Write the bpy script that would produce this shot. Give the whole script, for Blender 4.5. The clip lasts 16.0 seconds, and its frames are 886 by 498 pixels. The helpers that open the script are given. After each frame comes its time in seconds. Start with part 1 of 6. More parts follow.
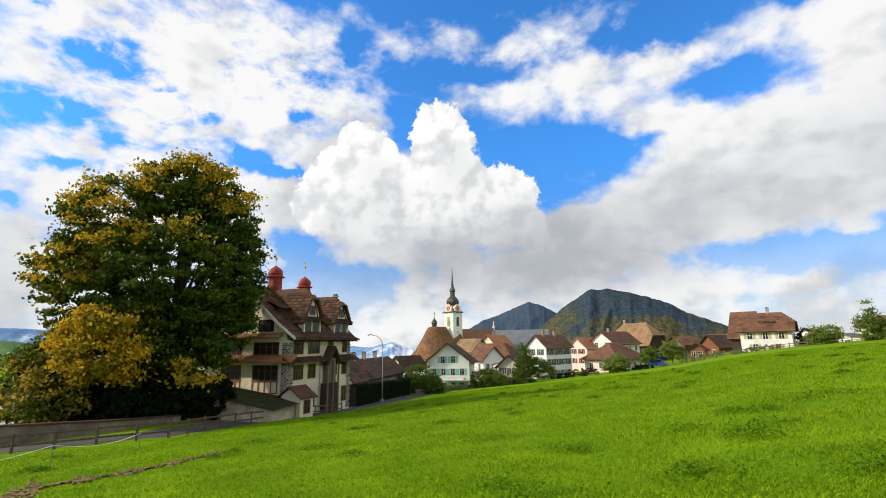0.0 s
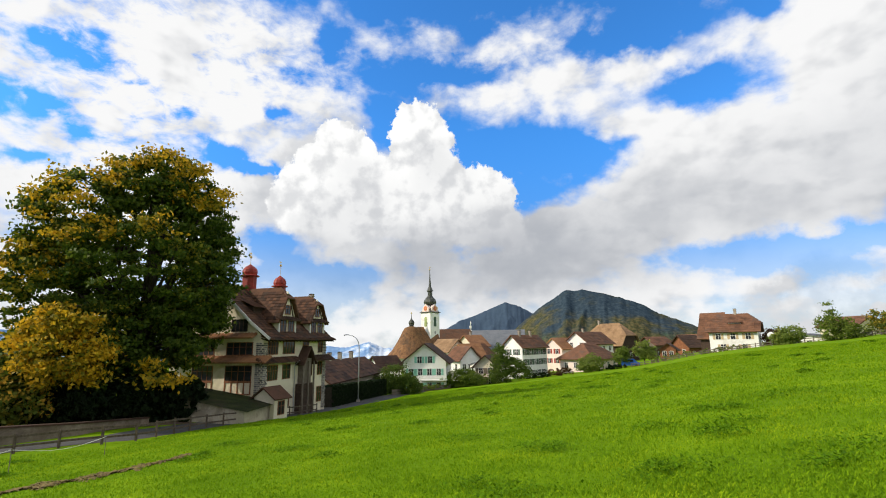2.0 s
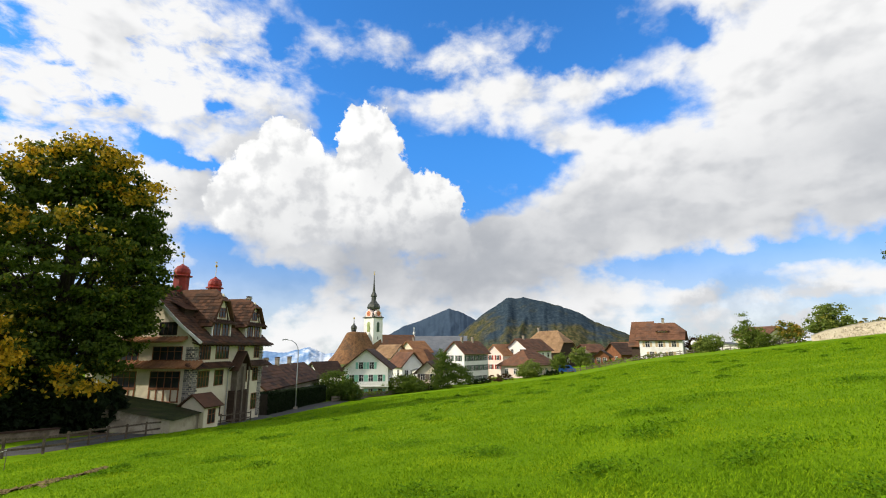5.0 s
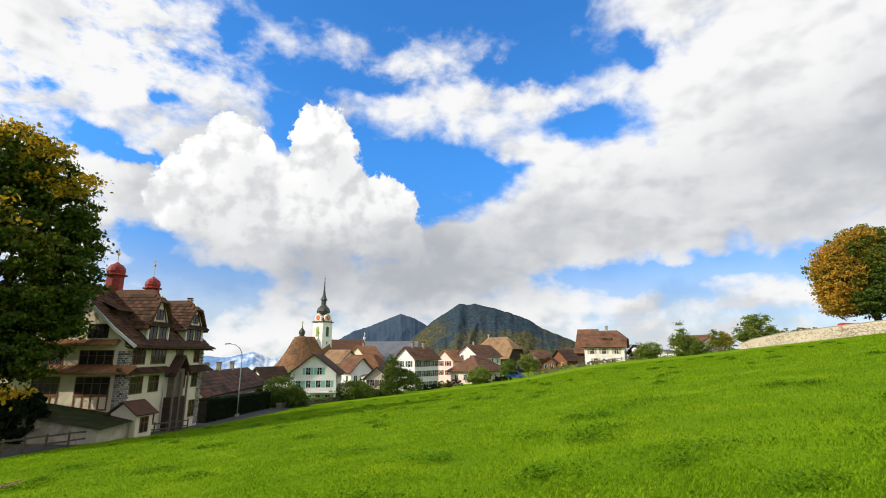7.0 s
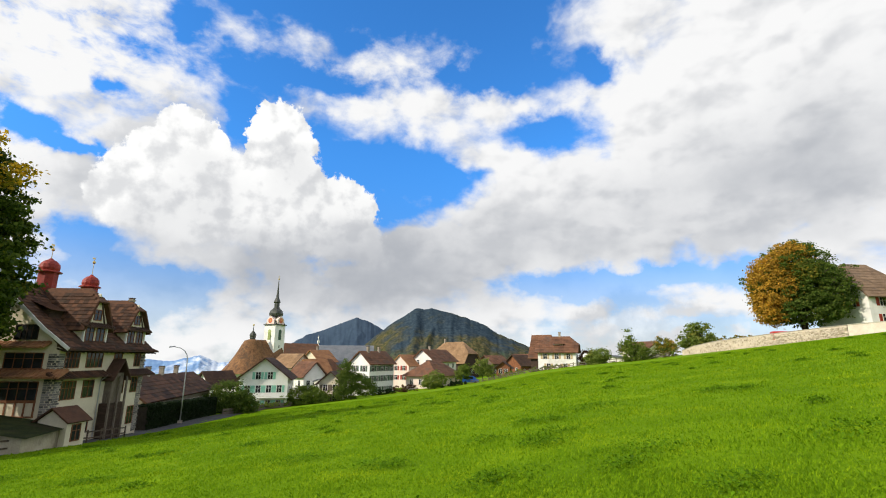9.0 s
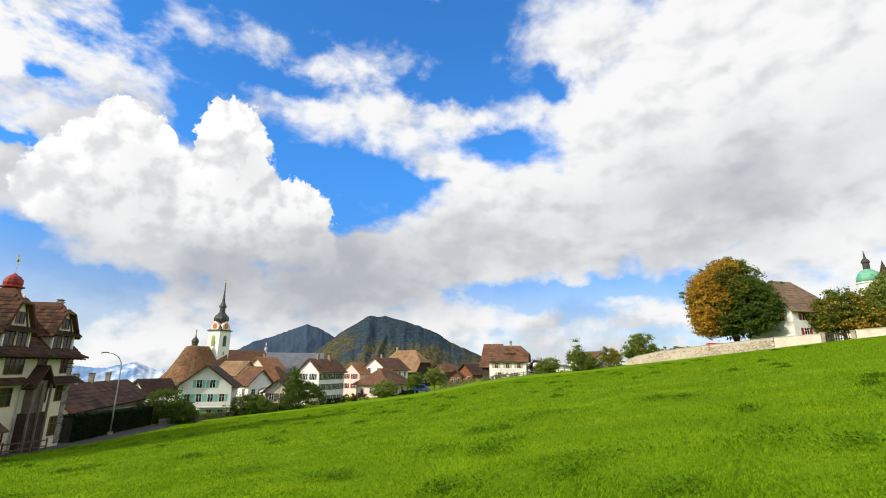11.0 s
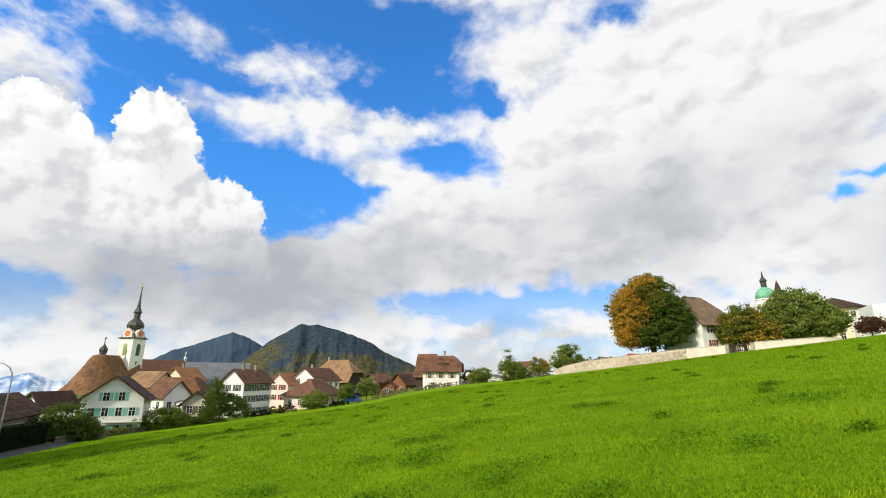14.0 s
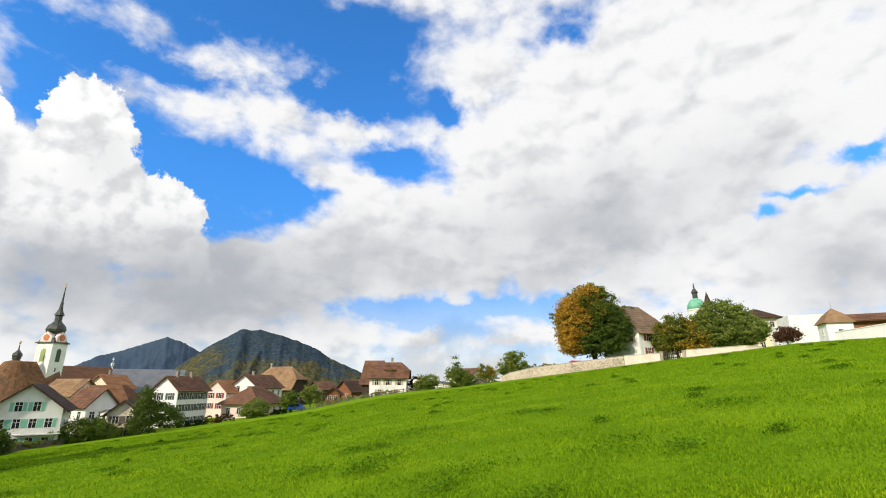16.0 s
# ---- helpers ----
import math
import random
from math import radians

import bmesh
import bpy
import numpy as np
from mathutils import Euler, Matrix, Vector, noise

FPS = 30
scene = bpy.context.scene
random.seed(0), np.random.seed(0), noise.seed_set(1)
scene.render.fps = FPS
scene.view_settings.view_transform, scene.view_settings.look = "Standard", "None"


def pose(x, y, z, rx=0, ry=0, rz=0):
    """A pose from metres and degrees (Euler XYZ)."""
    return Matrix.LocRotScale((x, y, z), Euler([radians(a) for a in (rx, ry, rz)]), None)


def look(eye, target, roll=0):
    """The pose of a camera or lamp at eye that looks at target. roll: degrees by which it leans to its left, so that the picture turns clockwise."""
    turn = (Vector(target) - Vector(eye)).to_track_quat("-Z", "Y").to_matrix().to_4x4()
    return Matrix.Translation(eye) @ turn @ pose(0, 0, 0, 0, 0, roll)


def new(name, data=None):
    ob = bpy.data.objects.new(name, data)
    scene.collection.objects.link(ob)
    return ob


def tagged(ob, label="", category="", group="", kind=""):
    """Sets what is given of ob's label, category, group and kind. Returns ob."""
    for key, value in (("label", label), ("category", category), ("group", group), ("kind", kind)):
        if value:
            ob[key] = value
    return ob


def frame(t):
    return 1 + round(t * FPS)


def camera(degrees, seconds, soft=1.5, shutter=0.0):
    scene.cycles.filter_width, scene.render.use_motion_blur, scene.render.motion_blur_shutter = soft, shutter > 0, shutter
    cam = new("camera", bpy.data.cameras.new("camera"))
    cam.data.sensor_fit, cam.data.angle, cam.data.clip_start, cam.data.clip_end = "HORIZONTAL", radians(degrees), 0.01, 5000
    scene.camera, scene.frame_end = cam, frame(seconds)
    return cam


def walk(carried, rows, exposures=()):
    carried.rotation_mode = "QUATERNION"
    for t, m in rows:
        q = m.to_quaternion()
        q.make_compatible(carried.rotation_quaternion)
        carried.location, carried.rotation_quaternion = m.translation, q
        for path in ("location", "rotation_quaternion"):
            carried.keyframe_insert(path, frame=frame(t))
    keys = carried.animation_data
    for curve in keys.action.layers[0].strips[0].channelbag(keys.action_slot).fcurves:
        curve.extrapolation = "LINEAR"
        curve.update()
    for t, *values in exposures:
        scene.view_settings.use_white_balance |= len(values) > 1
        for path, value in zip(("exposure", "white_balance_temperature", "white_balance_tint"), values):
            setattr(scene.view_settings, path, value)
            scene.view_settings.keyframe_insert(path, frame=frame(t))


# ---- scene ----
cam = camera(87.1, 16.0, soft=1.05)
EYE = 1.7
walk(cam, [
    (0.0, pose(0, 0, EYE, 101.38, 0.89, 0.18)), (0.5, pose(0, 0, EYE, 101.47, 0.89, -0.49)), (1.0, pose(0, 0, EYE, 101.46, 0.92, -1.11)),
    (1.5, pose(0, 0, EYE, 101.37, 0.98, -1.70)), (2.0, pose(0, 0, EYE, 101.35, 0.88, -2.59)), (2.5, pose(0, 0, EYE, 101.46, 0.75, -3.59)),
    (3.0, pose(0, 0, EYE, 101.57, 0.69, -4.67)), (3.5, pose(0, 0, EYE, 101.61, 0.64, -5.76)), (4.0, pose(0, 0, EYE, 101.78, 0.57, -6.80)),
    (6.5, pose(0, 0, EYE, 102.33, 0.29, -14.00)), (7.0, pose(0, 0, EYE, 102.59, 0.16, -15.39)), (7.5, pose(0, 0, EYE, 102.70, 0.13, -16.87)),
    (8.0, pose(0, 0, EYE, 102.81, 0.04, -18.03)), (8.5, pose(0, 0, EYE, 102.91, -0.05, -19.21)), (9.0, pose(0, 0, EYE, 103.13, -0.12, -20.68)),
    (11.5, pose(0, 0, EYE, 104.36, -0.49, -27.75)), (12.0, pose(0, 0, EYE, 104.56, -0.48, -29.07)), (12.5, pose(0, 0, EYE, 104.79, -0.41, -30.32)),
    (13.0, pose(0, 0, EYE, 104.98, -0.40, -31.62)), (13.5, pose(0, 0, EYE, 105.17, -0.37, -32.94)), (14.0, pose(0, 0, EYE, 105.35, -0.27, -34.30)),
    (14.5, pose(0, 0, EYE, 105.54, -0.24, -35.91)), (15.0, pose(0, 0, EYE, 105.84, -0.09, -37.49)), (15.5, pose(0, 0, EYE, 106.02, -0.10, -39.03)),
    (16.0, pose(0, 0, EYE, 106.15, -0.08, -40.54)),
], [(0.0, 0.0), (16.0, 0.0)])

# ---- plan: azimuth in degrees clockwise from +y, distance and height in metres ----
SUN_AZ, SUN_EL = -97.0, 32.0
EDGE = [(-180, 45), (-60, 42), (-42, 38), (-31, 34), (-24, 43), (-11, 62), (-6, 72), (1, 104), (7.5, 114), (14, 120),
        (20, 126), (26, 130), (31, 130), (36, 130), (43, 125), (48, 116), (55, 106), (61, 97), (67, 92), (72, 90),
        (77, 88), (84, 80), (100, 75), (140, 55), (180, 45)]
RISE = [(-180, -0.02), (-110, -0.09), (-60, -0.110), (-42, -0.112), (-31, -0.113), (-24, -0.109), (-11, -0.1045), (1, -0.0825),
        (14, -0.061), (26, -0.0355), (31, -0.015), (36, -0.003), (43, 0.009), (48, 0.0215), (55, 0.038), (61, 0.052), (67, 0.066), (72, 0.0745),
        (77, 0.087), (84, 0.092), (110, 0.095), (180, -0.02)]


def table(rows, a):
    return float(np.interp((a + 180) % 360 - 180, [r[0] for r in rows], [r[1] for r in rows]))


def smooth_table(rows, a):
    return sum(table(rows, a + d) * w for d, w in ((-4, 0.1), (-2, 0.2), (0, 0.4), (2, 0.2), (4, 0.1)))


def ground_polar(a, r):
    edge, rise = smooth_table(EDGE, a), smooth_table(RISE, a)
    if r <= edge:
        return r * rise
    far = -170 * (1 - math.exp(-(max(0.0, r - 260) / 1300) ** 2))
    return edge * rise + rise * 45 * (1 - math.exp(-(r - edge) / 45)) * (0.35 if rise < 0 else 0.8) + far


def at(a, r):
    return Vector((r * math.sin(radians(a)), r * math.cos(radians(a))))


def ground(x, y):
    return ground_polar(math.degrees(math.atan2(x, y)), math.hypot(x, y))


# ---- world and sun ----
CLEAR_WEST = [
    (-40.4, 27.6, 2.6, 0.8, 0.8), (-44.4, 21.9, 2.1, 1.1, 0.9), (-40.4, 22.8, 1.2, 0.9, 0.9), (-44.2, 13.5, 1.0, 0.5, 0.8),
    (-37.4, 20.9, 1.0, 0.6, 0.7), (-28.9, 24.5, 1.4, 0.8, 0.7), (-40.4, 17.6, 2.5, 0.7, 0.8), (-23.4, 20.8, 2.2, 1.5, 0.9),
    (-19.5, 20.4, 3.1, 0.7, 0.8), (-18.5, 26.2, 1.6, 0.6, 0.7), (-32.0, 27.0, 1.5, 0.5, 0.4), (-18.1, 11.2, 2.1, 1.2, 0.6),
    (-11.4, 7.3, 4.0, 1.5, 0.8), (-37.4, 29.0, 1.1, 0.7, 0.5), (-44.2, 30.6, 0.6, 0.4, 0.5),
]
CLEAR_MIDDLE = [
    (8.3, 40.2, 17.0, 3.4, 1.05), (-12.0, 34.8, 2.0, 1.1, 0.6), (-6.5, 31.3, 4.4, 2.8, 0.75), (3.7, 32.0, 5.5, 1.7, 0.7),
    (29.0, 37.6, 4.4, 3.4, 0.9), (27.0, 33.0, 7.4, 2.1, 1.0), (41.2, 32.7, 1.7, 1.4, 0.9), (35.0, 26.6, 5.0, 2.4, 1.1),
    (10.7, 23.2, 7.3, 2.9, 1), (19.6, 21.1, 4.1, 3.1, 1), (13.8, 17.6, 2.7, 2.1, 0.8), (-4.8, 25.4, 1.8, 2.8, 0.8),
    (6.8, 28.0, 3.8, 1.6, 0.5), (4.4, 22.0, 1.7, 2.6, 0.7),
]
CLEAR_EAST = [
    (-19.2, 12.0, 1.7, 1.4, 0.5), (-16.0, 8.3, 5.0, 1.9, 0.45), (-23.3, 21.2, 1.3, 0.7, 0.6), (-19.1, 20.0, 3.0, 0.5, 0.7),
    (-18.9, 27.2, 1.5, 1.3, 0.35), (-11.4, 6.9, 3.5, 1.6, 0.8), (37.4, 8.4, 8.3, 1.5, 0.9), (45.4, 8.8, 3.4, 1.0, 0.6),
    (53.1, 8.9, 2.5, 1.4, 0.9), (46.7, 3.7, 6.1, 0.6, 0.5), (2.3, 14.4, 1.6, 0.5, 0.5), (7.2, 10.8, 3.3, 0.7, 0.4),
    (58.8, 40.1, 2.6, 1.9, 0.9), (85.8, 20.6, 1.9, 1.0, 1), (80.9, 18.8, 2.6, 0.7, 0.95), (77.5, 17.1, 1.4, 0.6, 0.8),
]
VEILS = [
    (15.6, 35.5, 5.6, 2.2, 0.62), (25.8, 35.5, 2.6, 1.0, 0.6), (21.1, 30.1, 11.3, 2.0, 0.5), (26.3, 24.1, 5.3, 1.3, 1),
    (9.7, 29.6, 3.9, 1.3, 0.5), (-4.4, 35.2, 2.2, 1.0, 0.35), (13.1, 37.7, 1.9, 0.9, 0.3), (14.5, 21.0, 3.4, 0.9, 0.4),
    (0.4, 35.6, 1.8, 1.1, 0.3), (8.7, 33.8, 2.5, 0.8, 0.3), (83.2, 19.4, 2.4, 0.6, 0.3), (31.7, 29.6, 1.9, 2.5, 0.4),
]
CUMULUS = [
    (-10.3, 24.3, 2.9, 2.2, 1), (-12.6, 20.4, 3.4, 3.2, 1), (-7.9, 20.3, 2.4, 3.4, 0.9), (-15.8, 16.7, 2.5, 3.1, 0.9),
    (-0.6, 26.6, 3.3, 2.4, 1.1), (0.6, 23.3, 3.7, 3.3, 1.1), (2.6, 19.1, 3.4, 3.2, 0.9), (8.8, 18.4, 3.2, 2.6, 1.1),
    (8.0, 14.2, 4.6, 3.2, 1.0), (-8.8, 15.4, 9.0, 3.6, 1), (2.3, 15.2, 6.0, 3.2, 0.9), (-8.2, 10.0, 7.0, 2.6, 0.7),
    (42.7, 4.6, 2.8, 2.3, 1.2), (39.5, 2.8, 3.1, 1.7, 1.1), (47.2, 3.2, 3.8, 1.8, 1.1), (-4.9, 26.2, 1.2, 3.0, -0.5),
    (12.6, 11.0, 4.0, 2.6, 0.8), (-2.6, 21.0, 3.0, 3.0, 0.4),
]
GREY_BASES = [
    (23.9, 12.5, 11.8, 3.9, 0.95), (8.0, 8.8, 11.2, 3.5, 1.0), (0.1, 9.7, 4.9, 3.4, 0.6), (14.8, 7.6, 10.3, 2.5, 0.8),
    (36.5, 15.4, 7.1, 2.9, 0.45), (51.0, 18.2, 10.1, 4.2, 0.5), (61.6, 18.8, 5.0, 4.7, 0.45), (50.8, 11.5, 8.4, 2.4, 0.55),
    (81.5, 10.8, 4.5, 3.7, 1.0), (62.6, 17.7, 12.1, 3.9, 0.4), (72.3, 22.4, 8.4, 3.5, 0.35), (-43.1, 9.0, 1.9, 4.6, 0.5),
    (-42.7, 2.9, 2.2, 3.0, 0.5), (14.0, 13.1, 5.5, 3.4, 0.5), (-5.6, 18.1, 3.4, 2.2, 0.25), (4.6, 20.0, 2.6, 2.2, 0.25),
]
COVER = [(-19.5, 16.0, 4.0, 3.0, 0.7), (-23.0, 12.5, 3.5, 2.5, 0.5), (57.0, 27.0, 14.0, 10.0, 1.0), (75.0, 31.0, 13.0, 9.0, 1.0), (46.0, 17.5, 14.0, 5.0, 0.9), (72.0, 16.0, 12.0, 5.0, 0.7), (80.0, 11.0, 10.0, 4.0, 0.8),
         (-30.0, 31.0, 8.0, 4.0, 0.45), (-22.0, 25.0, 6.0, 3.5, 0.5), (12.0, 10.0, 14.0, 4.0, 0.8), (27.0, 15.0, 9.0, 4.5, 0.8), (-33.0, 15.0, 8.0, 5.0, 0.4)]
RIPPLED = [(-36.0, 25.0, 10.0, 9.0, 1.0), (-22.0, 31.0, 9.0, 6.0, 0.8), (-30.0, 15.0, 9.0, 4.0, 0.5), (10.0, 33.0, 16.0, 5.0, 0.45)]

world = bpy.data.worlds.new("sky")
scene.world = world
world.use_nodes = True


class Nodes:
    """Short hands for a node tree."""

    def __init__(self, tree):
        self.tree = tree
        tree.nodes.clear()

    def make(self, kind, **props):
        n = self.tree.nodes.new(kind)
        for k, v in props.items():
            setattr(n, k, v)
        return n

    def plug(self, value, socket):
        if isinstance(value, bpy.types.NodeSocket):
            self.tree.links.new(value, socket)
        else:
            socket.default_value = value

    def math(self, op, a, b=0.0, c=0.0, clamp=False):
        n = self.make("ShaderNodeMath", operation=op, use_clamp=clamp)
        for v, s in zip((a, b, c), n.inputs):
            self.plug(v, s)
        return n.outputs[0]

    def vec(self, op, a, b=(0, 0, 0)):
        n = self.make("ShaderNodeVectorMath", operation=op)
        self.plug(a, n.inputs[0])
        self.plug(b, n.inputs[1])
        return n.outputs["Value" if op in ("LENGTH", "DOT_PRODUCT") else "Vector"]

    def noise(self, v, scale, detail=4.0, rough=0.55, warp=0.0):
        n = self.make("ShaderNodeTexNoise")
        if v is not None:
            self.plug(v, n.inputs["Vector"])
        for k, x in (("Scale", scale), ("Detail", detail), ("Roughness", rough), ("Distortion", warp)):
            n.inputs[k].default_value = x
        return n.outputs["Fac"], n.outputs["Color"]

    def step(self, v, lo, hi, to_lo=0.0, to_hi=1.0):
        n = self.make("ShaderNodeMapRange", interpolation_type="SMOOTHSTEP")
        for x, s in zip((v, lo, hi, to_lo, to_hi), n.inputs):
            self.plug(x, s)
        return n.outputs[0]

    def mix(self, f, a, b):
        n = self.make("ShaderNodeMix", data_type="RGBA")
        self.plug(f, n.inputs["Factor"])
        self.plug(a if isinstance(a, bpy.types.NodeSocket) else (*a, 1), n.inputs[6])
        self.plug(b if isinstance(b, bpy.types.NodeSocket) else (*b, 1), n.inputs[7])
        return n.outputs[2]


def lobes(n, at_deg, rows, so_far):
    """Adds soft oval weights, given as azimuth, elevation, half width, half height, weight."""
    for a, e, ra, re, w in rows:
        d = n.vec("MULTIPLY", n.vec("SUBTRACT", at_deg, (a, e, 0)), (math.cos(radians(e)) / ra, 1 / re, 0))
        d = n.vec("DOT_PRODUCT", d, d)
        so_far = n.math("ADD", so_far, n.math("MULTIPLY", n.math("EXPONENT", n.math("MULTIPLY", d, -0.8)), w))
    return so_far


def build_sky():
    n = Nodes(world.node_tree)
    way = n.vec("NORMALIZE", n.make("ShaderNodeTexCoord").outputs["Generated"])
    xyz = n.make("ShaderNodeSeparateXYZ")
    n.plug(way, xyz.inputs[0])
    az = n.math("MULTIPLY", n.math("ARCTAN2", xyz.outputs[0], xyz.outputs[1]), 180 / math.pi)
    el = n.math("MULTIPLY", n.math("ARCSINE", xyz.outputs[2]), 180 / math.pi)
    deg = n.make("ShaderNodeCombineXYZ")
    n.plug(az, deg.inputs[0])
    n.plug(el, deg.inputs[1])
    # billows push the outlines about
    _, big = n.noise(way, 7.0, 3.0, 0.5)
    _, fine = n.noise(way, 20.0, 5.0, 0.55)
    push = n.vec("ADD", n.vec("MULTIPLY", n.vec("SUBTRACT", big, (0.5, 0.5, 0.5)), (4.5, 3.5, 0)),
                 n.vec("MULTIPLY", n.vec("SUBTRACT", fine, (0.5, 0.5, 0.5)), (4.6, 3.6, 0)))
    spot = n.vec("ADD", deg.outputs[0], push)
    clear = lobes(n, spot, CLEAR_WEST, 0.0)
    clear = lobes(n, spot, CLEAR_MIDDLE, clear)
    clear = lobes(n, spot, CLEAR_EAST, clear)
    veil = lobes(n, spot, VEILS, 0.0)
    veil = lobes(n, spot, COVER, veil)
    sunward = (-0.022, -0.003, 0.014)
    flat = (1, 1, 1.6)
    body, _ = n.noise(n.vec("MULTIPLY", way, flat), 10.0, 7.0, 0.54, 0.15)
    soft, _ = n.noise(n.vec("MULTIPLY", way, flat), 10.0, 3.5, 0.5, 0.15)
    lit_body, _ = n.noise(n.vec("MULTIPLY", n.vec("ADD", way, sunward), flat), 10.0, 3.5, 0.5, 0.15)
    ripple, _ = n.noise(n.vec("MULTIPLY", way, (1, 1, 1.9)), 24.0, 6.0, 0.6, 0.4)
    field = n.math("SUBTRACT", n.math("ADD", 0.34, n.math("MULTIPLY", veil, 0.8)), n.math("MULTIPLY", clear, 1.75))
    field = n.math("ADD", field, n.math("MULTIPLY", n.math("SUBTRACT", body, 0.5), 3.0))
    rippled = n.math("MULTIPLY", lobes(n, deg.outputs[0], RIPPLED, 0.0), n.math("SUBTRACT", ripple, 0.53))
    field = n.math("ADD", field, n.math("MULTIPLY", rippled, 3.0))
    dense = n.step(field, -0.62, 0.62)
    haze = n.step(el, -1.0, 15.0, 0.62, 0.0)
    dense = n.math("MAXIMUM", dense, haze)
    # piled cumulus with crisp heads: the field a little higher up tells the lit side
    _, curl = n.noise(way, 32.0, 6.0, 0.6)
    knob = n.vec("ADD", n.vec("MULTIPLY", n.vec("SUBTRACT", curl, (0.5, 0.5, 0.5)), (4.0, 4.0, 0)),
                 n.vec("MULTIPLY", n.vec("SUBTRACT", big, (0.5, 0.5, 0.5)), (1.4, 1.4, 0)))
    here = n.vec("ADD", deg.outputs[0], knob)
    heap = lobes(n, here, CUMULUS, 0.0)
    above = lobes(n, n.vec("ADD", here, (-1.2, 2.6, 0)), CUMULUS, 0.0)
    # lit edges and greyer undersides
    grey = lobes(n, spot, GREY_BASES, 0.0)
    rolls, _ = n.noise(n.vec("MULTIPLY", way, (1, 1, 1.5)), 8.0, 5.0, 0.5, 0.1)
    grey = n.math("MULTIPLY", grey, n.step(rolls, 0.3, 0.7, 0.5, 1.2))
    relief = n.math("MULTIPLY", n.math("SUBTRACT", lit_body, soft), 2.0)
    shade = n.math("ADD", n.math("ADD", n.math("MULTIPLY", grey, 0.95), n.step(heap, 0.03, 0.5, 0.0, 0.5)), n.step(n.math("ADD", relief, n.math("SUBTRACT", rolls, 0.5)), -0.1, 0.7, 0.0, 0.62))
    shade = n.math("SUBTRACT", 1.0, n.math("EXPONENT", n.math("MULTIPLY", shade, -1.15)))
    cloud = n.mix(shade, (9.5, 9.5, 9.5), (4.1, 4.35, 4.8))
    solid_heap = n.math("MULTIPLY", n.step(n.math("ADD", heap, n.step(el, 8.0, 16.0, -0.15, 0.0)), 0.62, n.step(el, 7.0, 18.0, 1.35, 0.76)), n.step(el, 3.0, 14.0, 0.5, 1.0))
    dusk = n.math("ADD", n.step(n.math("SUBTRACT", above, n.math("MULTIPLY", heap, 0.75)), -0.1, 0.9, 0.0, 0.4), n.math("MULTIPLY", grey, 0.85))
    lumps, _ = n.noise(way, 17.0, 5.0, 0.52)
    lit_lumps, _ = n.noise(n.vec("ADD", way, (-0.020, 0.0, 0.018)), 17.0, 5.0, 0.52)
    dusk = n.math("ADD", dusk, n.step(n.math("SUBTRACT", lit_lumps, lumps), -0.06, 0.20, 0.0, 0.62))
    dusk = n.math("SUBTRACT", 1.0, n.math("EXPONENT", n.math("MULTIPLY", dusk, -1.1)))
    white = n.mix(dusk, (10.2, 10.2, 10.1), (4.6, 4.8, 5.2))
    sky = n.make("ShaderNodeTexSky", sky_type="NISHITA", sun_disc=False, sun_elevation=radians(SUN_EL),
                 sun_rotation=radians(SUN_AZ), air_density=1.0, dust_density=0.3, ozone_density=2.2, altitude=500)
    gain = n.make("ShaderNodeMix", data_type="RGBA", blend_type="MULTIPLY")
    gain.inputs["Factor"].default_value = 1.0
    n.plug(sky.outputs[0], gain.inputs[6])
    n.plug(n.mix(n.step(el, 3.0, 26.0), (0.62, 0.92, 1.35), (0.62, 1.75, 2.75)), gain.inputs[7])
    whole = n.mix(solid_heap, n.mix(dense, gain.outputs[2], cloud), white)
    back = n.make("ShaderNodeBackground")
    n.plug(whole, back.inputs["Color"])
    back.inputs["Strength"].default_value = 0.1
    n.plug(back.outputs[0], n.make("ShaderNodeOutputWorld").inputs[0])


build_sky()
sun = new("sun", bpy.data.lights.new("sun", "SUN"))
sun.data.energy, sun.data.angle, sun.data.color = 4.6, radians(0.5), (1.0, 0.90, 0.74)
away = at(SUN_AZ, 1)
sun.matrix_world = look((away.x * 100, away.y * 100, 100 * math.tan(radians(SUN_EL))), (0, 0, 0))


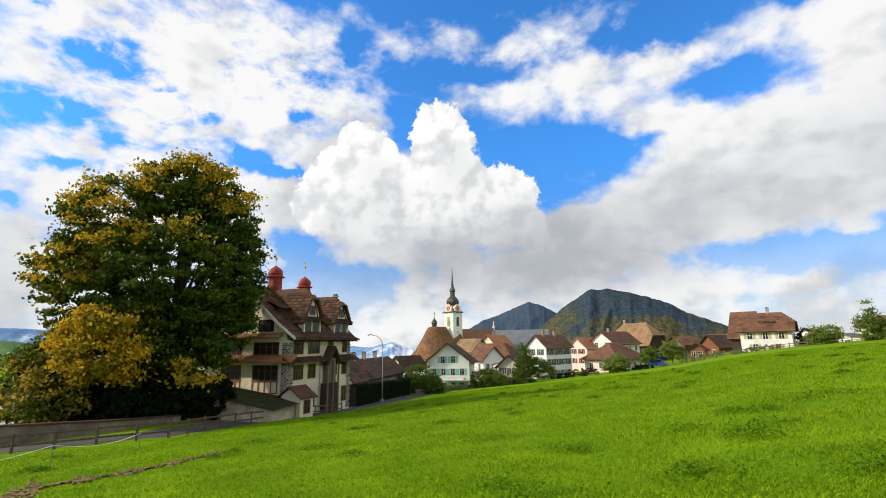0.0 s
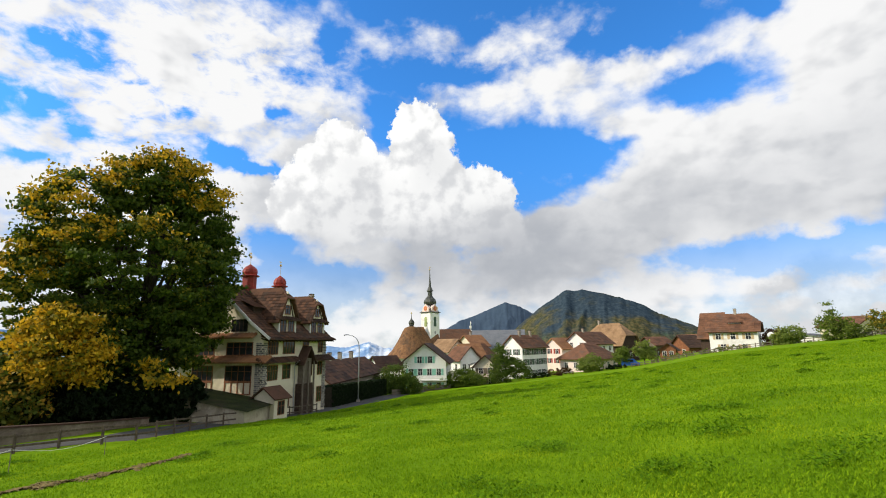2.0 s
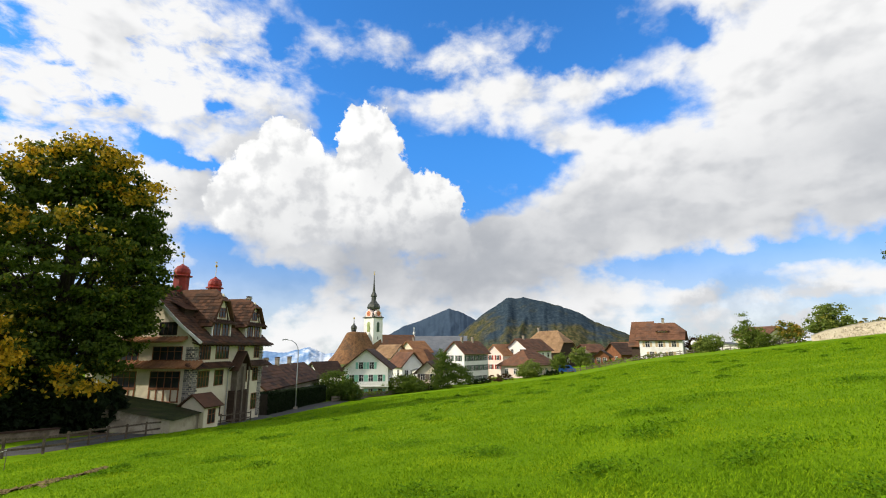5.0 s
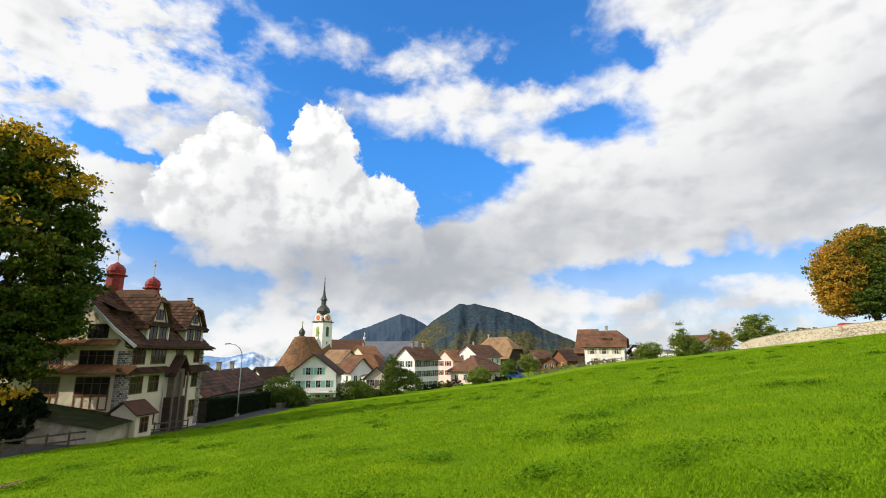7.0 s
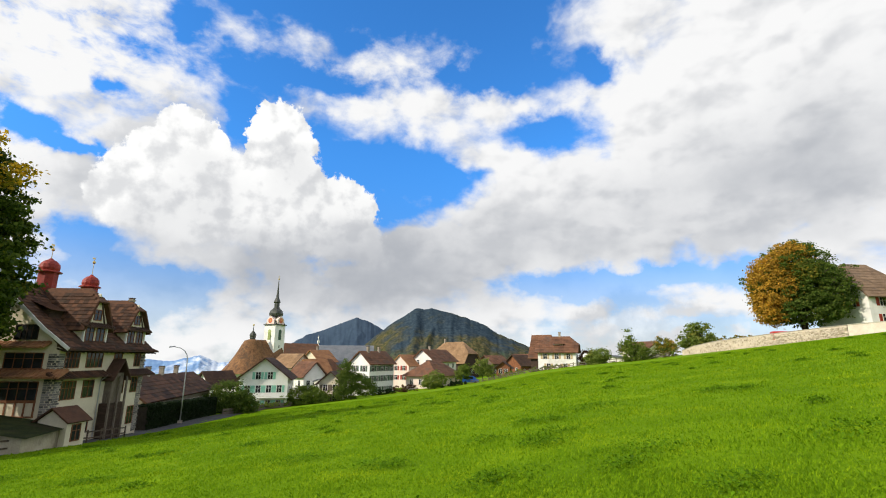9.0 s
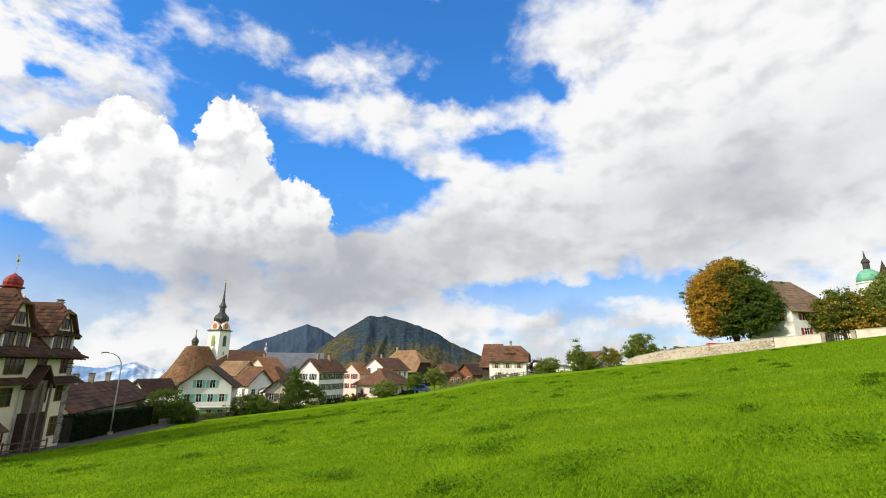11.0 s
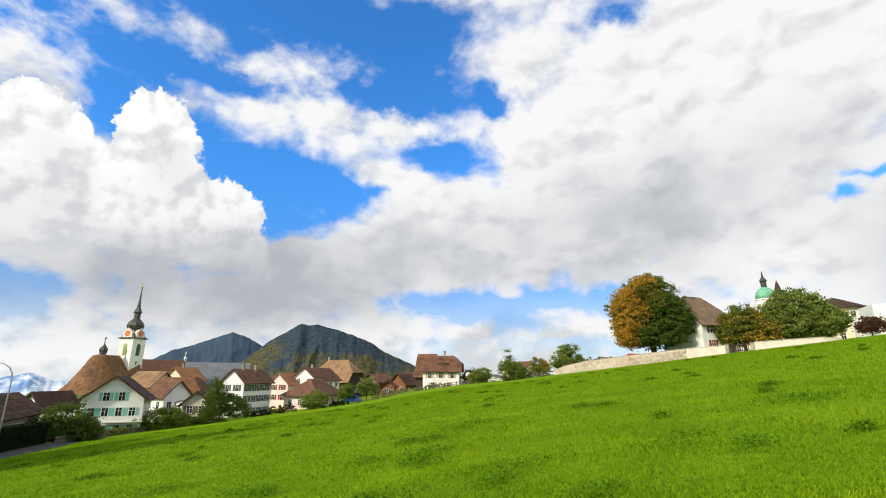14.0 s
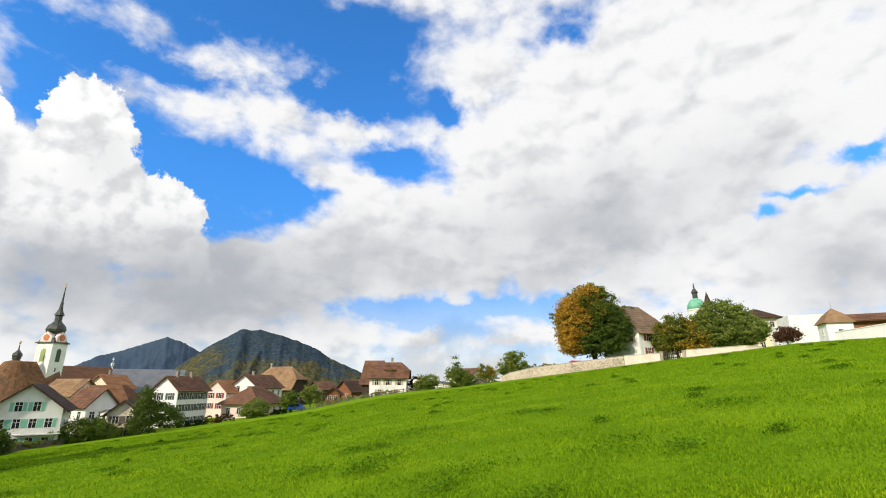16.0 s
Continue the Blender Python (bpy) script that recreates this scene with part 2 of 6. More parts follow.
# ---- materials ----
def material(name, dark, light, scale=2.0, rough=0.8, bump=0.2, fine=30.0, metal=0.0, island=0.0, stretch=(1, 1, 1), stain=None, per_object=0.0, gloss=0.3):
    """Two scales of variation between dark and light, fine relief, and, if given, a stain colour in patches."""
    m = bpy.data.materials.new(name)
    m.use_nodes = True
    n = Nodes(m.node_tree)
    where = n.vec("MULTIPLY", n.make("ShaderNodeTexCoord").outputs["Object"], stretch)
    wide, _ = n.noise(where, scale, 4.0, 0.6)
    small, _ = n.noise(where, fine, 5.0, 0.65)
    f = n.math("ADD", n.math("MULTIPLY", wide, 0.6), n.math("MULTIPLY", small, 0.4))
    f = n.step(f, 0.32, 0.68)
    if island:
        r = n.make("ShaderNodeNewGeometry").outputs["Random Per Island"]
        f = n.math("ADD", n.math("MULTIPLY", f, 1 - island), n.math("MULTIPLY", r, island))
    if per_object:
        r = n.make("ShaderNodeObjectInfo").outputs["Random"]
        f = n.math("ADD", n.math("MULTIPLY", f, 1 - per_object), n.math("MULTIPLY", r, per_object))
    c = n.mix(f, dark, light)
    if stain:
        s, _ = n.noise(where, scale * 0.5, 6.0, 0.7, 0.5)
        c = n.mix(n.step(s, 0.5, 0.66, 0.0, 0.8), c, stain)
    p = n.make("ShaderNodeBsdfPrincipled")
    n.plug(c, p.inputs["Base Color"])
    p.inputs["Roughness"].default_value, p.inputs["Metallic"].default_value = rough, metal
    p.inputs["Specular IOR Level"].default_value = gloss
    if bump:
        b = n.make("ShaderNodeBump")
        b.inputs["Strength"].default_value, b.inputs["Distance"].default_value = bump, 0.05
        n.plug(small, b.inputs["Height"])
        n.plug(b.outputs[0], p.inputs["Normal"])
    n.plug(p.outputs[0], n.make("ShaderNodeOutputMaterial").inputs[0])
    return m


def leaf_material(name, dark, mid, turned, share=0.5, scale=0.35, rough=0.6):
    """Leaves with some light passing through; whole boughs have turned in autumn."""
    m = bpy.data.materials.new(name)
    m.use_nodes = True
    n = Nodes(m.node_tree)
    where = n.make("ShaderNodeTexCoord").outputs["Object"]
    bough, _ = n.noise(where, scale, 3.0, 0.6)
    r = n.make("ShaderNodeNewGeometry").outputs["Random Per Island"]
    f = n.math("ADD", n.math("MULTIPLY", bough, 0.75), n.math("MULTIPLY", r, 0.25))
    c = n.mix(n.step(f, share, share + 0.22), n.mix(r, dark, mid), turned)
    d, g, t = n.make("ShaderNodeBsdfPrincipled"), n.make("ShaderNodeMixShader"), n.make("ShaderNodeBsdfTranslucent")
    n.plug(c, d.inputs["Base Color"])
    d.inputs["Roughness"].default_value = rough
    d.inputs["Specular IOR Level"].default_value = 0.15
    n.plug(c, t.inputs["Color"])
    g.inputs[0].default_value = 0.36
    n.plug(d.outputs[0], g.inputs[1])
    n.plug(t.outputs[0], g.inputs[2])
    n.plug(g.outputs[0], n.make("ShaderNodeOutputMaterial").inputs[0])
    return m


def glass_material():
    m = material("window_glass", (0.012, 0.014, 0.016), (0.03, 0.032, 0.035), 1.0, 0.08, 0.0)
    return m


GRASS = material("meadow_grass", (0.086, 0.172, 0.0025), (0.168, 0.28, 0.004), 0.25, 0.9, 0.9, 9.0, gloss=0.03)
BLADES = leaf_material("grass_blades", (0.098, 0.205, 0.0025), (0.20, 0.335, 0.004), (0.30, 0.40, 0.007), 0.52, 0.5, 0.9)
WEEDS = leaf_material("weed_leaves", (0.06, 0.14, 0.002), (0.13, 0.265, 0.004), (0.23, 0.36, 0.006), 0.6, 1.0, 0.95)
PLASTER = material("white_plaster", (0.72, 0.70, 0.66), (0.84, 0.83, 0.80), 0.5, 0.9, 0.15, 12.0, stain=(0.62, 0.60, 0.55))
CREAM = material("cream_plaster", (0.60, 0.53, 0.39), (0.74, 0.67, 0.52), 0.5, 0.9, 0.2, 12.0, stain=(0.46, 0.41, 0.31))
PALE_WALL = material("pale_wall_plaster", (0.56, 0.48, 0.39), (0.72, 0.64, 0.54), 0.6, 0.95, 0.3, 10.0, stain=(0.46, 0.39, 0.31))
PINK = material("pink_plaster", (0.72, 0.56, 0.50), (0.80, 0.66, 0.60), 0.5, 0.9, 0.15, 12.0)
YELLOW = material("yellow_plaster", (0.72, 0.62, 0.40), (0.80, 0.72, 0.52), 0.5, 0.9, 0.15, 12.0)
RUBBLE = material("rubble_mortar", (0.44, 0.37, 0.28), (0.62, 0.54, 0.43), 1.2, 0.95, 0.5, 10.0)
GREYWALL = material("grey_render", (0.24, 0.20, 0.16), (0.40, 0.35, 0.28), 0.7, 0.95, 0.4, 9.0, stain=(0.15, 0.12, 0.09))
TILE_BROWN = material("brown_clay_tiles", (0.055, 0.026, 0.015), (0.205, 0.095, 0.05), 0.6, 0.85, 0.6, 4.0, stretch=(1, 1, 1), island=0.35, stain=(0.09, 0.06, 0.045))
TILE_OCHRE = material("ochre_clay_tiles", (0.15, 0.085, 0.04), (0.34, 0.215, 0.115), 0.5, 0.85, 0.6, 4.0, island=0.35, stain=(0.11, 0.065, 0.04))
TILE_CHOIR = material("weathered_choir_tiles", (0.075, 0.036, 0.017), (0.27, 0.135, 0.055), 0.5, 0.85, 0.6, 2.5, stain=(0.07, 0.045, 0.028))
TILE_OLD = material("old_patchy_tiles", (0.008, 0.005, 0.004), (0.14, 0.064, 0.034), 1.2, 0.9, 0.6, 6.0, island=0.7, stain=(0.04, 0.03, 0.022))
TILE_TAN = material("tan_clay_tiles", (0.11, 0.07, 0.042), (0.26, 0.175, 0.11), 0.6, 0.85, 0.6, 4.0, island=0.35, stain=(0.09, 0.065, 0.05))
TILE_DARK = material("dark_clay_tiles", (0.028, 0.015, 0.010), (0.082, 0.043, 0.026), 0.6, 0.85, 0.6, 4.0, island=0.3)
TILE_ORANGE = material("orange_clay_tiles", (0.21, 0.09, 0.04), (0.40, 0.2, 0.09), 0.5, 0.85, 0.6, 4.0, island=0.35, stain=(0.14, 0.075, 0.045))
MOSS = material("mossy_roof", (0.02, 0.03, 0.008), (0.07, 0.085, 0.02), 0.8, 0.95, 0.7, 6.0, stain=(0.06, 0.05, 0.03))
SLATE = material("grey_roof_panels", (0.10, 0.112, 0.125), (0.17, 0.18, 0.195), 0.4, 0.75, 0.1, 3.0)
WOOD_DARK = material("dark_timber", (0.025, 0.016, 0.011), (0.075, 0.045, 0.03), 1.5, 0.8, 0.4, 20.0, stretch=(1, 1, 6))
WOOD_GREY = material("weathered_timber", (0.10, 0.08, 0.06), (0.22, 0.18, 0.14), 2.0, 0.9, 0.5, 25.0, stretch=(5, 5, 1))
WOOD_RED = material("red_brown_boards", (0.13, 0.05, 0.025), (0.27, 0.11, 0.05), 1.5, 0.85, 0.4, 18.0)
WHITE_TRIM = material("white_painted_wood", (0.66, 0.65, 0.62), (0.8, 0.79, 0.76), 1.5, 0.6, 0.1)
SHUTTER_GREEN = material("green_shutters", (0.05, 0.085, 0.06), (0.09, 0.14, 0.10), 1.5, 0.7, 0.2)
SHUTTER_MINT = material("mint_shutters", (0.18, 0.42, 0.32), (0.27, 0.55, 0.43), 1.5, 0.7, 0.2)
SHUTTER_TAN = material("tan_shutters", (0.42, 0.31, 0.17), (0.58, 0.45, 0.27), 1.5, 0.7, 0.2)
SHUTTER_RED = material("red_shutters", (0.25, 0.03, 0.02), (0.35, 0.06, 0.04), 1.5, 0.7, 0.2)
GLASS = glass_material()
RED_SHINGLE = material("red_painted_shingles", (0.16, 0.016, 0.012), (0.36, 0.04, 0.025), 1.5, 0.55, 0.4, 12.0)
COPPER_DARK = material("dark_copper_sheet", (0.04, 0.042, 0.036), (0.10, 0.105, 0.09), 1.0, 0.5, 0.2, 8.0, metal=0.4)
COPPER_GREEN = material("green_copper_sheet", (0.10, 0.33, 0.21), (0.20, 0.46, 0.31), 0.6, 0.6, 0.2, 6.0)
GILT = material("gilded_metal", (0.6, 0.42, 0.12), (0.75, 0.55, 0.2), 1.0, 0.35, 0.0, metal=0.9)
STEEL = material("galvanised_steel", (0.32, 0.33, 0.34), (0.45, 0.46, 0.47), 2.0, 0.45, 0.05, metal=0.6)
ASPHALT = material("asphalt", (0.04, 0.04, 0.04), (0.075, 0.073, 0.07), 0.6, 0.9, 0.4, 40.0)
EARTH = material("bare_earth", (0.07, 0.045, 0.025), (0.16, 0.11, 0.06), 1.2, 0.95, 0.8, 14.0)
FENCE_WOOD = material("brown_fence_timber", (0.05, 0.036, 0.024), (0.14, 0.105, 0.075), 2.0, 0.9, 0.5, 25.0, stretch=(5, 5, 1))
LEAF_YELLOW = leaf_material("yellow_chestnut_leaves", (0.14, 0.14, 0.013), (0.36, 0.27, 0.02), (0.66, 0.40, 0.02), 0.40, 0.6)
BARK = material("tree_bark", (0.022, 0.017, 0.012), (0.06, 0.048, 0.036), 2.5, 0.95, 0.8, 18.0, stretch=(3, 3, 0.6))
QUOIN_A = material("mottled_quoin_stone", (0.045, 0.042, 0.042), (0.36, 0.33, 0.30), 2.0, 0.9, 0.4, per_object=0.8)
GARAGE_WALL = material("stained_beige_render", (0.33, 0.28, 0.20), (0.50, 0.44, 0.33), 0.7, 0.95, 0.4, 9.0, stain=(0.2, 0.165, 0.12))
BROWN_WALL = material("stained_brown_render", (0.12, 0.09, 0.062), (0.24, 0.19, 0.14), 0.7, 0.95, 0.4, 9.0, stain=(0.08, 0.065, 0.045))
STONE = material("field_stones", (0.24, 0.21, 0.17), (0.52, 0.48, 0.41), 2.0, 0.9, 0.5, 12.0, per_object=0.55)
LEAF_BIG = leaf_material("chestnut_leaves", (0.03, 0.06, 0.008), (0.115, 0.16, 0.016), (0.46, 0.34, 0.028), 0.56, 0.22)
LEAF_BEECH = leaf_material("beech_leaves", (0.07, 0.11, 0.015), (0.18, 0.21, 0.03), (0.62, 0.35, 0.04), 0.45, 0.16)
LEAF_GREEN = leaf_material("green_leaves", (0.065, 0.11, 0.016), (0.19, 0.25, 0.035), (0.38, 0.34, 0.06), 0.62, 0.4)
LEAF_LIGHT = leaf_material("light_leaves", (0.10, 0.15, 0.028), (0.23, 0.29, 0.055), (0.42, 0.36, 0.07), 0.55, 0.4)
LEAF_ORANGE = leaf_material("orange_beech_leaves", (0.28, 0.17, 0.025), (0.52, 0.30, 0.035), (0.66, 0.37, 0.04), 0.5, 0.3)
LEAF_DEEP = leaf_material("deep_green_leaves", (0.045, 0.085, 0.013), (0.12, 0.17, 0.025), (0.3, 0.26, 0.04), 0.6, 0.3)
LEAF_RED = leaf_material("copper_leaves", (0.06, 0.03, 0.018), (0.13, 0.06, 0.03), (0.2, 0.11, 0.05), 0.6, 0.4)


# ---- building helpers ----
def bm_new():
    return bmesh.new()


def box(bm, x0, y0, z0, x1, y1, z1):
    v = [bm.verts.new(p) for p in ((x0, y0, z0), (x1, y0, z0), (x1, y1, z0), (x0, y1, z0), (x0, y0, z1), (x1, y0, z1), (x1, y1, z1), (x0, y1, z1))]
    for f in ((0, 3, 2, 1), (4, 5, 6, 7), (0, 1, 5, 4), (1, 2, 6, 5), (2, 3, 7, 6), (3, 0, 4, 7)):
        bm.faces.new([v[i] for i in f])
    return v


def beam(bm, a, b, w, h=None, sides=0):
    """A squared beam, or a round bar where sides is given, from a to b."""
    a, b = Vector(a), Vector(b)
    turn = (b - a).to_track_quat("Z", "Y")
    n = sides or 4
    off = 0.0 if sides else math.pi / 4
    k = 1.0 if sides else math.sqrt(2)
    h = h or w
    rings = []
    for p in (a, b):
        rings.append([bm.verts.new(p + turn @ Vector((math.cos(off + 2 * math.pi * i / n) * w / 2 * k, math.sin(off + 2 * math.pi * i / n) * h / 2 * k, 0))) for i in range(n)])
    for i in range(n):
        bm.faces.new((rings[0][i], rings[0][(i + 1) % n], rings[1][(i + 1) % n], rings[1][i]))
    bm.faces.new(rings[0][::-1])
    bm.faces.new(rings[1])


def lathe(bm, profile, sides=16, turn=0.0, centre=(0, 0, 0)):
    """A turned form from (radius, height) pairs."""
    rings = []
    for r, z in profile:
        rings.append([bm.verts.new((centre[0] + r * math.cos(turn + 2 * math.pi * i / sides), centre[1] + r * math.sin(turn + 2 * math.pi * i / sides), centre[2] + z)) for i in range(sides)])
    for lo, hi in zip(rings, rings[1:]):
        for i in range(sides):
            bm.faces.new((lo[i], lo[(i + 1) % sides], hi[(i + 1) % sides], hi[i]))
    bm.faces.new(rings[0][::-1])
    bm.faces.new(rings[-1])


def mesh_of(bm, mat, name, smooth=False):
    bmesh.ops.recalc_face_normals(bm, faces=bm.faces)
    me = bpy.data.meshes.new(name)
    bm.to_mesh(me)
    bm.free()
    me.materials.append(mat)
    if smooth:
        me.polygons.foreach_set("use_smooth", [True] * len(me.polygons))
    return me


def part(name, bm, mat, parent, label="", smooth=False):
    me = bm if isinstance(bm, bpy.types.Mesh) else mesh_of(bm, mat, name, smooth)
    ob = new(name, me)
    ob.parent = parent
    return tagged(ob, label)


def thing(name, label, category, m, group="", kind=""):
    ob = new(name)
    ob.empty_display_size = 0.3
    ob.matrix_world = m
    return tagged(ob, label, category, group, kind)


def solid(name, bm, mat, label, category, m=None, group="", kind="", smooth=False):
    ob = new(name, mesh_of(bm, mat, name, smooth))
    if m is not None:
        ob.matrix_world = m
    return tagged(ob, label, category, group, kind)


def from_arrays(name, verts, faces, mat):
    """A mesh from numpy arrays: verts (n, 3) and faces (m, 3 or 4)."""
    me = bpy.data.meshes.new(name)
    k = faces.shape[1]
    me.vertices.add(len(verts))
    me.vertices.foreach_set("co", verts.astype(np.float32).ravel())
    me.loops.add(faces.size)
    me.loops.foreach_set("vertex_index", faces.astype(np.int32).ravel())
    me.polygons.add(len(faces))
    me.polygons.foreach_set("loop_start", np.arange(0, faces.size, k, dtype=np.int32))
    me.polygons.foreach_set("loop_total", np.full(len(faces), k, dtype=np.int32))
    me.update(calc_edges=True)
    me.materials.append(mat)
    return me


# ---- ground ----
def build_ground():
    angles = np.arange(-180, 180, 1.0)
    radii = np.concatenate([[0.0], np.geomspace(0.6, 260, 95), np.geomspace(290, 4600, 22)])
    verts = np.zeros((len(angles), len(radii), 3))
    for i, a in enumerate(angles):
        s, c = math.sin(radians(a)), math.cos(radians(a))
        for j, r in enumerate(radii):
            z = ground_polar(a, r)
            if 3 < r < 200:
                z += 0.012 * noise.noise((s * r * 0.3, c * r * 0.3, 0)) * min(1.0, r / 20)
            verts[i, j] = s * r, c * r, z
    n, k = len(angles), len(radii)
    ii, jj = np.meshgrid(np.arange(n), np.arange(k - 1), indexing="ij")
    a, b = ii * k + jj, ((ii + 1) % n) * k + jj
    faces = np.stack([a, a + 1, b + 1, b], -1).reshape(-1, 4)
    me = from_arrays("ground", verts.reshape(-1, 3), faces, GRASS)
    me.polygons.foreach_set("use_smooth", [True] * len(me.polygons))
    me.validate()
    tagged(new("ground", me), "sloping bright green meadow of short clover and grass", "meadow", kind="structure")


build_ground()


# ---- mountains ----
def mountain(name, label, ridge, depth, near, mat, rough, seed, foot=-190.0, lift=0.0):
    """A ridge at a distance: ridge holds azimuth, elevation in degrees of its skyline. Spurs and gullies run down from it."""
    a0, a1 = ridge[0][0], ridge[-1][0]
    na, nr = 300, 90
    verts = np.zeros((na, nr, 3))
    for i in range(na):
        a = a0 + (a1 - a0) * i / (na - 1)
        e = lift + float(np.interp(a, [p[0] for p in ridge], [p[1] for p in ridge])) + 0.07 * noise.fractal((a * 1.6, seed, 0), 0.7, 2.0, 4)
        top = EYE + (near + depth * 0.7) * math.tan(radians(e))
        for j in range(nr):
            f = j / (nr - 1)
            r = near + depth * f
            s = max(0.0, f / 0.7 if f <= 0.7 else 1 - (f - 0.7) / 0.3)
            drift = a + 1.6 * (1 - s) * noise.noise((a * 0.25, seed, 2.0))
            slant = drift + 3.5 * (1 - s) * math.sin(a * 0.23 + seed)
            spur = 0.45 - abs(noise.noise((slant * 0.34, s * 1.3, seed))) * 1.4 - 0.35 * abs(noise.noise((slant * 0.8, s * 3.0, seed + 7)))
            rib = spur + 0.5 * noise.fractal((a * 0.9 + seed, f * 6, seed), 0.9, 2.1, 5)
            z = foot + (top - foot) * (s ** 1.15) + (top - foot) * rough * rib * math.sin(math.pi * min(1, s * 0.97))
            p = at(a, r)
            verts[i, j] = p.x, p.y, z
    ii, jj = np.meshgrid(np.arange(na - 1), np.arange(nr - 1), indexing="ij")
    a, b = ii * nr + jj, (ii + 1) * nr + jj
    faces = np.stack([a, b, b + 1, a + 1], -1).reshape(-1, 4)
    me = from_arrays(name, verts.reshape(-1, 3), faces, mat)
    me.polygons.foreach_set("use_smooth", [True] * len(me.polygons))
    return tagged(new(name, me), label, "mountain", kind="structure")


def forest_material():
    """Conifers above, blue haze put into their colour; turning broadleaf woods and clearings lower down."""
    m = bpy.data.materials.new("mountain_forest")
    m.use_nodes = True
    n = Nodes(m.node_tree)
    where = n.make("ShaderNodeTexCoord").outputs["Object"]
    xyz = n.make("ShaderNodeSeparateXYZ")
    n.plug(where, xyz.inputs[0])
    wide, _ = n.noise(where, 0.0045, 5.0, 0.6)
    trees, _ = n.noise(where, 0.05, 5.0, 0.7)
    # upper woods: leaf colour shifted towards the blue of haze
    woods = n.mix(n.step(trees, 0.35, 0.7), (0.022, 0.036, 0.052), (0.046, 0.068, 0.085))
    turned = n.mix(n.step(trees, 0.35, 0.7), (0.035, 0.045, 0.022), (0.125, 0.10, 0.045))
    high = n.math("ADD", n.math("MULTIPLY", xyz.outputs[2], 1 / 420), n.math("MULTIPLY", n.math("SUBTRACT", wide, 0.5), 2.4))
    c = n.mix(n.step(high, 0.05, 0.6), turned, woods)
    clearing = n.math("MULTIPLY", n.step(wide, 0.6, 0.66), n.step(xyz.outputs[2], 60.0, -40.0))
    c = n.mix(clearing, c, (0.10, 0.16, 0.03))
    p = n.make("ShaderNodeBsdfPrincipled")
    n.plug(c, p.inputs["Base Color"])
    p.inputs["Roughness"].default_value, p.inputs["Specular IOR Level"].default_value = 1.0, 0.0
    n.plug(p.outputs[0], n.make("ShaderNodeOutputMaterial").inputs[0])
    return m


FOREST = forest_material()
# distance haze is painted into this forest's base colour
FOREST_BLUE = material("hazed_far_forest", (0.022, 0.042, 0.075), (0.04, 0.068, 0.105), 0.004, 0.95, 0.0, 0.03)
# the blue is haze put into the base colour; white patches are snow
SNOW = material("hazed_snow_range", (0.10, 0.21, 0.42), (0.22, 0.36, 0.58), 0.006, 0.9, 0.0, 0.02, stain=(0.75, 0.8, 0.86))
PASTURE = material("valley_pasture", (0.03, 0.075, 0.03), (0.09, 0.2, 0.045), 0.008, 0.95, 0.0, 0.05)
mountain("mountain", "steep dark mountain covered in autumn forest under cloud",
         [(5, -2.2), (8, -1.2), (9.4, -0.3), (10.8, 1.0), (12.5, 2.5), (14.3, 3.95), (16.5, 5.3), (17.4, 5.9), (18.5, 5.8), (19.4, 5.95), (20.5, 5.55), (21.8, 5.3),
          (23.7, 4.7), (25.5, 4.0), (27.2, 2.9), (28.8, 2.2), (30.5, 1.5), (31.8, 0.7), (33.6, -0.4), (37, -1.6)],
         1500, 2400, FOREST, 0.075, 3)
mountain("mountain", "wooded peak with blue haze in its colour, top in cloud",
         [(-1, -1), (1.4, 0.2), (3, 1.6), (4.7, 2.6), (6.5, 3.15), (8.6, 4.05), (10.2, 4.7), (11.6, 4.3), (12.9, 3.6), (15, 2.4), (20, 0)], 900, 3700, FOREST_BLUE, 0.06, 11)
mountain("mountain", "distant snowy mountain range with blue haze in its colour",
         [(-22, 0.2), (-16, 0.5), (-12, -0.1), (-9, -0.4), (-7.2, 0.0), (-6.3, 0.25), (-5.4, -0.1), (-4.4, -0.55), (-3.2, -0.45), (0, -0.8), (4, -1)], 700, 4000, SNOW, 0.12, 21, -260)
mountain("mountain", "distant snowy mountain range with blue haze in its colour",
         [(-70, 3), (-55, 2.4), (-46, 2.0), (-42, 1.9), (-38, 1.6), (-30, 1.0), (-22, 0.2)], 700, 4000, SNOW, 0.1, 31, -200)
mountain("hillside", "green hillside with pastures and dark woods",
         [(-80, 2.5), (-60, 2.0), (-46, 1.2), (-42, 0.7), (-38, -0.2), (-34, -1.2), (-28, -3)], 900, 1500, PASTURE, 0.08, 41, -130)


# ---- houses ----
window_store = {}


